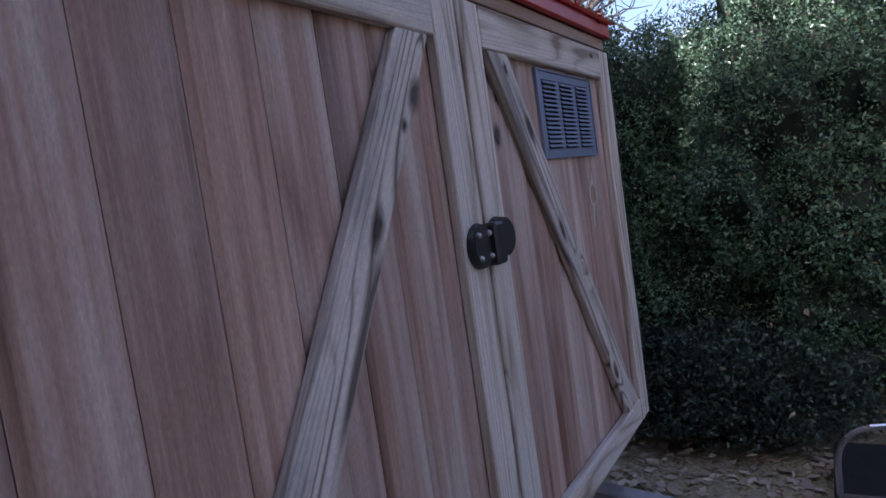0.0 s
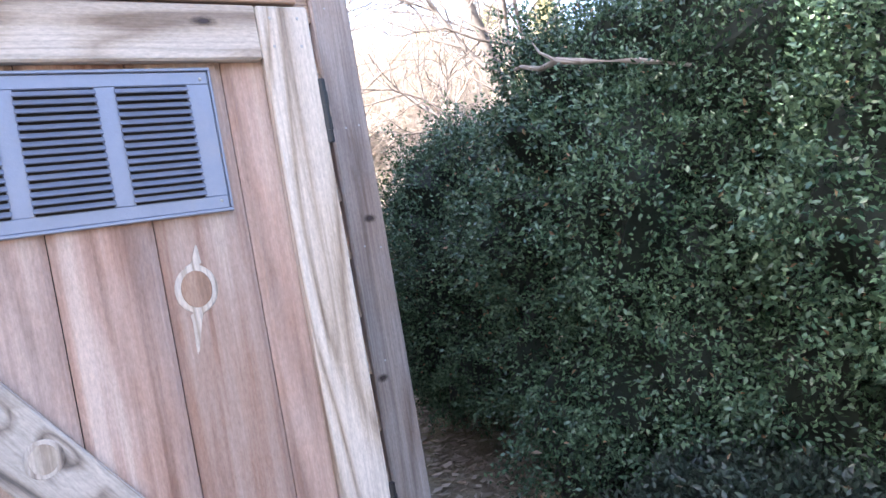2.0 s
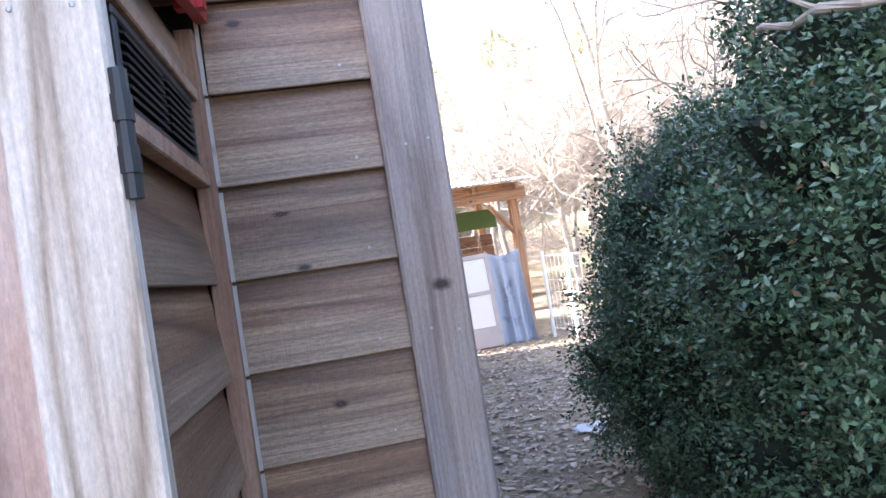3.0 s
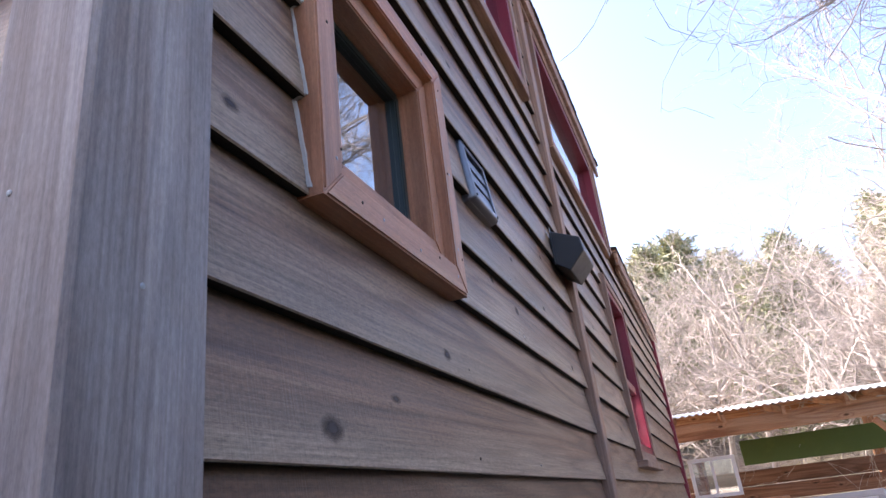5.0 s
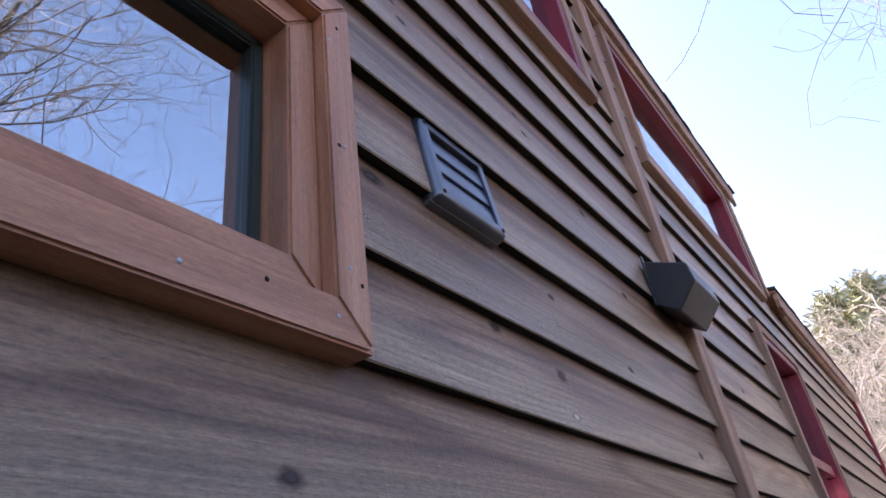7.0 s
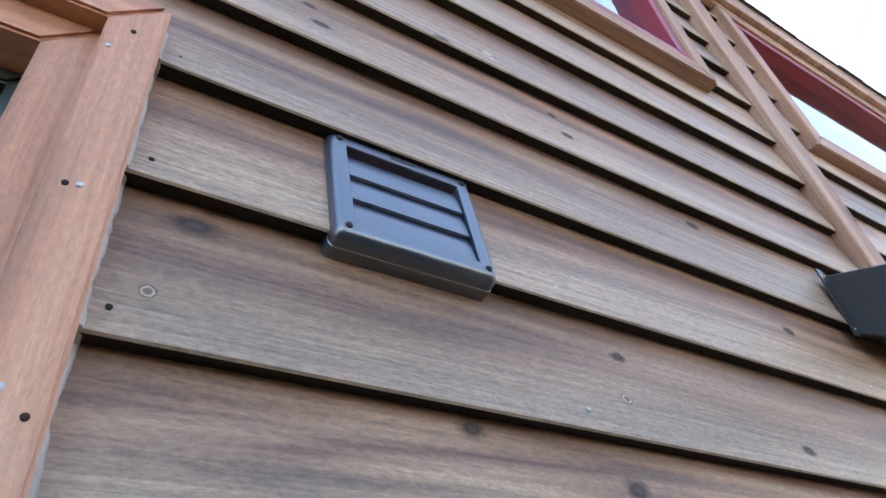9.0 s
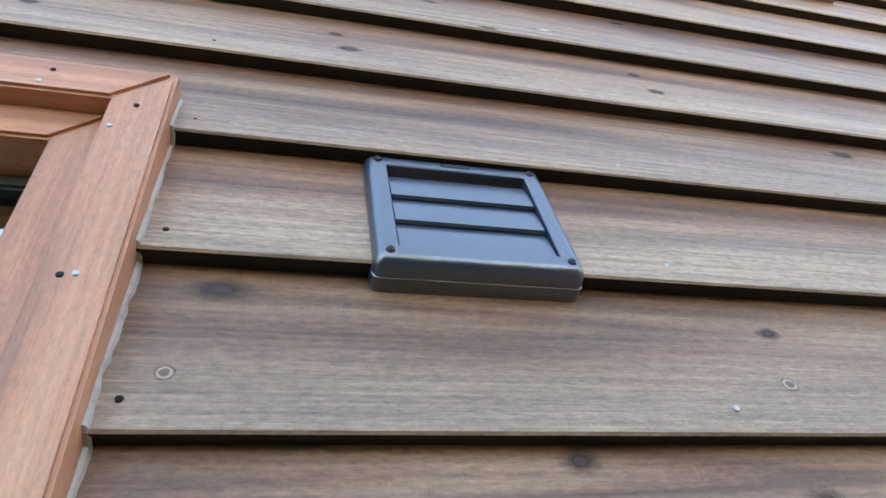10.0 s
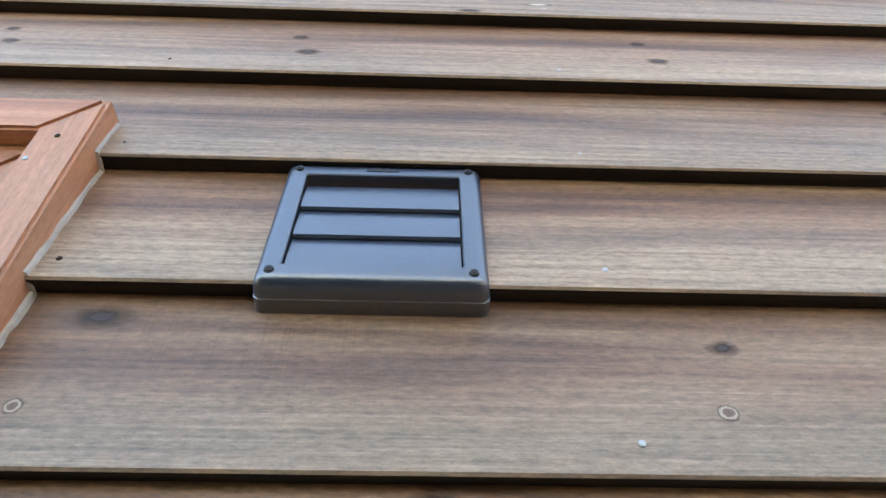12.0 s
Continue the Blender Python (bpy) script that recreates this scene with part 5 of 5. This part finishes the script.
shrub("hedge_shrub", (2.75, -0.3, 1.0), (0.8, 1.0, 1.14), 13000, 15, "taller dark evergreen behind the hedge")
# this one takes the leaf colour with the shade painted in
shrub("hedge_shrub", (2.75, -1.7, 1.0), (0.8, 0.9, 1.2), 11000, 16, "taller dark evergreen behind the hedge", M_LEAFSHADE)
shrub("hedge_shrub", (2.75, 1.1, 1.1), (0.6, 0.6, 1.3), 9000, 17, "pointed yellow-green evergreen behind the hedge", M_LEAFY, 0.03, 0.2, 0.6)

shrub("hedge_shrub", (0.82, -0.58, 0.16), (0.44, 0.62, 0.32), 8000, 19, "low evergreen growth at the hedge's foot with shade in its leaf colour", M_LEAFSHADE, 0.027, 0.3)

bm = bmesh.new()
tube_into(bm, [(1.35, -0.12, 1.66), (1.12, 0.02, 1.725), (1.0, 0.16, 1.765), (0.985, 0.27, 1.80), (1.0, 0.38, 1.80), (0.985, 0.47, 1.835), (1.0, 0.535, 1.84)], [0.016, 0.013, 0.012, 0.014, 0.011, 0.009, 0.004], 8)
tube_into(bm, [(0.985, 0.27, 1.80), (0.96, 0.33, 1.85), (0.97, 0.37, 1.90)], [0.008, 0.005, 0.002], 6)
tagged(part("dead_branch", bm, M_BARK, None), "broken dry branch poking out of the hedge", "branch")
bare_tree(4.6, 9.5, 3, 8.0, "bare winter tree with pale grey crooked limbs")
bare_tree(5.5, 2.0, 4, 9.0, "bare winter tree beyond the hedge", M_TWIG, 0.1, 4, (12, 8, 6, 3))
bare_tree(5.0, 4.6, 5, 8.0, "bare winter tree beyond the hedge", M_TWIG, 0.1, 4, (12, 8, 6, 3))
bare_tree(6.5, -0.5, 6, 9.5, "bare winter tree beyond the hedge")
bases = []
for seed, h in ((21, 5.5), (22, 6.5), (23, 5.0)):
    bases.append(bare_tree(-1.0 + 2.2 * (seed - 21), 12.5 + (seed - 21) * 0.8, seed, h, "tangled leafless tree on the sunlit hillside", None, 0.07, 4, (11, 7, 5, 3), 55, 0.4, group="leafless hillside trees"))
rr = random.Random(8)
for i in range(34):
    x, y = (rr.uniform(2.5, 9), rr.uniform(10.5, 13.5)) if i % 2 else (rr.uniform(-7, 12), rr.uniform(13.0, 22))
    b = bases[i % 3]
    copy_thing(b, pose(x, y, ground_z(x, y), 0, 0, rr.uniform(0, 360)))
# unseen evergreens added to the west, to keep the trailer's tongue in the shade
shade_tree = conifer(-5.6, -0.9, 41, 6.0, "unseen dense evergreen added west of the yard to cast shade")
for x, y in ((-5.9, -2.1), (-5.4, -3.2), (-6.0, -4.3), (-7.0, -1.5), (-7.2, -2.8), (-6.8, 0.2)):
    copy_thing(shade_tree, pose(x, y, ground_z(x, y), 0, 0, 70 * x * y % 360))
cone_bases = [conifer(2.0, 24, 31, 5.2, "grey-green pine on the hillside"), conifer(-3.0, 26, 32, 6.0, "grey-green pine on the hillside"), conifer(6.5, 22, 33, 4.6, "grey-green pine on the hillside")]
for i in range(30):
    x, y = rr.uniform(-12, 20), rr.uniform(17, 28)
    copy_thing(cone_bases[i % 3], pose(x, y, ground_z(x, y), 0, 0, rr.uniform(0, 360)))


# ---- pole barn behind the yard ----
def pole_barn():
    b = empty("pole_barn", "open timber lean-to with corrugated tin roof and orange beams", "shed")
    y0, y1, xl, xr = 7.75, 10.2, -2.6, 2.45
    gz = ground_z(2, y0) - 0.03
    zf, zb = 2.30, 2.62
    for x in (2.28, -0.2, -2.4):
        m = Matrix(((0, 0, 1, x - 0.06), (0, 1, 0, y0 + 0.06), (1, 0, 0, gz), (0, 0, 0, 1)))
        part("post", box((0, 0, 0), (zf - gz - 0.1, 0.12, 0.12), 0.008), M_BEAM, b, "", m)
        m2 = Matrix(((0, 0, 1, x - 0.06), (0, 1, 0, y1 - 0.15), (1, 0, 0, gz), (0, 0, 0, 1)))
        part("post", box((0, 0, 0), (zb - gz - 0.1, 0.12, 0.12), 0.008), M_BEAM, b, "", m2)
    part("front_beam", box((0, 0, 0), (xr - xl, 0.05, 0.17), 0.005), M_BEAM, b, "", Matrix.Translation((xl, y0, zf - 0.20)))
    part("back_beam", box((0, 0, 0), (xr - xl, 0.05, 0.15), 0.005), M_BEAM, b, "", Matrix.Translation((xl, y1 - 0.2, zb - 0.18)))
    x = xl + 0.1
    while x < xr - 0.05:
        d = Vector((0, y1 - y0 + 0.3, zb - zf))
        m = Matrix.Translation((x, y0 - 0.14, zf - 0.035 + 0.02)) @ d.to_track_quat("X", "Z").to_matrix().to_4x4()
        part("rafter", box((0, -0.02, -0.06), (d.length, 0.02, 0.03), 0.003), M_BEAM, b, "", m)
        x += 0.6
    # corrugated sheet
    nx = 420
    xs = np.linspace(xl - 0.1, xr + 0.05, nx)
    wave = 0.011 * np.sin(xs * 2 * math.pi / 0.076)
    rows = []
    for y, z in ((y0 - 0.22, zf + 0.045), (y1 + 0.2, zb + 0.03)):
        for dz in (0.0, 0.004):
            rows.append(np.stack([xs, np.full(nx, y), z + wave + dz], 1))
    v = np.concatenate(rows)
    i = np.arange(nx - 1)
    def strip(a, c):
        return np.stack([a * nx + i, a * nx + i + 1, c * nx + i + 1, c * nx + i], 1)
    f = np.concatenate([strip(0, 2)[:, ::-1], strip(1, 3), strip(0, 1), strip(3, 2)])
    tin = new("tin_roof", quick_mesh("tin_roof", v, f, M_ROOFTIN))
    tin.parent = b
    tagged(tin, "pale corrugated tin roofing")
    # back wall boards up to shoulder height
    z = gz
    k = 0
    while z < 1.75:
        part("wall_board", box((0, 0, 0), (xr - xl - 0.1, 0.025, 0.19), 0.003), M_BARNWALL, b, "", Matrix.Translation((xl + 0.05, y1 - 0.28, z)))
        z += 0.2
    part("shade_mesh", box((0.62, y0 + 0.9, 1.80), (2.2, y0 + 0.92, 2.08), 0.004), M_GREEN, b, "green shade mesh under the roof")
    # knee brace at the right post
    d = Vector((-0.35, 0, 0.45))
    m = Matrix.Translation((2.27, y0 + 0.1, 1.62)) @ d.to_track_quat("X", "Y").to_matrix().to_4x4()
    part("knee_brace", box((0, -0.03, -0.03), (d.length, 0.03, 0.03), 0.004), M_BEAM, b, "", m)
    return b


pole_barn()


def leaning_window():
    w = empty("old_window", "old white-framed window sash stored in the lean-to", "window sash")
    x0, x1, z0, z1, y = 0.02, 0.52, 1.50, 1.92, 8.0
    for a, b, c, d in ((x0, x1, z0, z0 + 0.04), (x0, x1, z1 - 0.04, z1), (x0, x0 + 0.04, z0 + 0.041, z1 - 0.041), (x1 - 0.04, x1, z0 + 0.041, z1 - 0.041), (x0 + 0.23, x0 + 0.26, z0 + 0.041, z1 - 0.041)):
        part("bar", box((a, y, c), (b, y + 0.035, d), 0.003), M_PANEL, w)
    part("pane", box((x0 + 0.03, y + 0.015, z0 + 0.03), (x1 - 0.03, y + 0.018, z1 - 0.03)), M_GLASS, w)
    tagged(part("storage_shelf", box((-0.6, 7.9, 1.40), (0.95, 8.3, 1.44), 0.004), M_BEAM, None), "rough timber shelf spanning the lean-to", "shelf")
    for x in (-0.55, 0.9):
        tagged(part("shelf_leg", box((x, 8.05, ground_z(x, 8.1)), (x + 0.07, 8.12, 1.40), 0.004), M_BEAM, None), "rough timber prop under the shelf", "post")
    return w


leaning_window()


def draped_tarp(name, x0, x1, y, ztop, gz, material, label, seed, flare=0.25, folds=9.0):
    """A sheet hung from a top edge, falling in folds and flaring to the ground."""
    nx, nz = 60, 30
    vs = []
    for j in range(nz):
        f = j / (nz - 1)
        for i in range(nx):
            u = i / (nx - 1)
            fold = math.sin(u * folds * math.pi + 2 * noise.noise((u * 3, f, seed))) * 0.06 * f ** 0.7
            xx = x0 + (x1 - x0) * (u + (u - 0.35) * flare * f * f)
            zz = ztop - (ztop - gz) * f - 0.05 * math.sin(u * math.pi) * (1 - f) + 0.03 * noise.noise((u * 4, f * 3, seed + 5)) * (f < 0.95)
            vs.append((xx, y - 0.05 - fold - 0.35 * f * f * (0.6 + 0.4 * noise.noise((u * 3, 0, seed))), zz))
    v = np.array(vs)
    a = (np.arange(nz - 1)[:, None] * nx + np.arange(nx - 1)[None, :]).ravel()
    ob = tagged(new(name, quick_mesh(name, v, np.stack([a, a + nx, a + nx + 1, a + 1], 1), material, True)), label, "tarp")
    sol = ob.modifiers.new("thickness", "SOLIDIFY")
    sol.thickness = 0.004
    return ob


draped_tarp("canvas_tarp", 0.03, 0.72, 7.9, 1.40, 0.19, M_TARP, "white canvas tarp draped from a shelf to the ground", 2, 0.35, 7)
draped_tarp("plastic_sheet", 1.72, 2.2, 7.72, 1.42, 0.19, M_TARPBLUE, "crumpled blue-grey plastic sheet hung by the post", 5, 0.1, 6)
panel = empty("leaning_panel", "large white framed panel leaning against the lean-to", "panel", "", "", pose(1.0, 7.42, 0.2, -9, 0, 0) @ pose(0, 0, 0, 0, 0, -10))
part("sheet", box((0.03, 0.012, 0.03), (0.71, 0.03, 1.19), 0.003), M_PANEL, panel)
for lo, hi in (((0, 0, 0), (0.74, 0.04, 0.26)), ((0, 0, 1.16), (0.74, 0.04, 1.22)), ((0, 0, 0.2605), (0.2, 0.04, 1.1595)), ((0.68, 0, 0.2605), (0.74, 0.04, 1.1595)), ((0.2005, 0.002, 0.68), (0.6795, 0.038, 0.73))):
    part("frame_bar", box(lo, hi, 0.004), M_GREYBOARD, panel, "greyed frame board")


def timber_on_ground():
    m = pose(0.47, 4.5, ground_z(0.47, 5.5) + 0.01, 0, -2.0, 91)
    return tagged(part("loose_timber", box((0, -0.045, 0), (2.4, 0.045, 0.07), 0.006), M_PLANK, None, "", m), "yellow square timber lying on the ground", "timber")


timber_on_ground()
rag_bm = bmesh.new()
bmesh.ops.create_icosphere(rag_bm, subdivisions=3, radius=0.13)
for vt in rag_bm.verts:
    kk = 1 + 0.5 * noise.noise(vt.co * 14)
    vt.co = Vector((vt.co.x * kk, vt.co.y * 0.7 * kk, max(vt.co.z * 0.3 * kk, -0.01)))
tagged(part("white_rag", rag_bm, M_TARP, None, "", Matrix.Translation((1.37, 3.42, ground_z(1.37, 3.42) + 0.01))), "crumpled white cloth on the leaves", "cloth")


def wire_fence():
    f = empty("wire_fence", "white wire fence on slim posts beside the lean-to", "fence")
    pts = [(2.45, 7.45), (2.62, 7.0), (2.85, 6.2), (3.2, 5.0), (3.6, 3.6)]
    for x, y in pts:
        g = ground_z(x, y)
        part("fence_post", box((x - 0.02, y - 0.02, g - 0.05), (x + 0.02, y + 0.02, g + 1.15), 0.004), M_WIRE, f)
    for k in range(7):
        bm = bmesh.new()
        tube_into(bm, [(x, y, ground_z(x, y) + 0.12 + 0.16 * k) for x, y in pts], [0.004] * len(pts), 5)
        part("wire", bm, M_WIRE, f)
    for (xa, ya), (xb, yb) in zip(pts, pts[1:]):
        for q in np.linspace(0, 1, 7)[1:-1]:
            x, y = xa + (xb - xa) * q, ya + (yb - ya) * q
            bm = bmesh.new()
            tube_into(bm, [(x, y, ground_z(x, y) + 0.1), (x, y, ground_z(x, y) + 1.1)], [0.003, 0.003], 4)
            part("stay_wire", bm, M_WIRE, f)
    return f


wire_fence()


# ---- leaf litter and moss ----
def litter():
    r = np.random.RandomState(9)
    n = 26000
    x, y = r.uniform(-1.5, 3.2, n), r.uniform(-2.2, 8.0, n)
    z = np.array([ground_z(a, b) for a, b in zip(x, y)]) + 0.008
    c = np.stack([x, y, z], 1)
    v, f = leaf_cloud(c, np.tile([0, 0, 0.25], (n, 1)), 1, 0.07, 10, 0.0, 0.6, 1.0)
    # press the leaves down towards the ground
    base = np.repeat(z, 4)
    v[:, 2] = base + (v[:, 2] - base) * 0.25 + 0.006
    tagged(new("leaf_litter", quick_mesh("leaf_litter", v, f, M_DRY)), "curled dry brown leaves scattered over the yard", "leaves", "", "stuff")
    cm = np.stack([MOSS_X, MOSS_Y, np.array([ROOF_RISE(q) for q in MOSS_Y]) + 0.054], 1)
    v, f = leaf_cloud(cm, np.tile([0, 0, 0.4], (len(cm), 1)), 5, 0.02, 12, 0.008, 0.5, 0.6)
    tagged(new("roof_debris", quick_mesh("roof_debris", v, f, M_DRY)), "brown needles and leaf crumbs along the red eave", "leaf debris", "", "stuff")


litter()
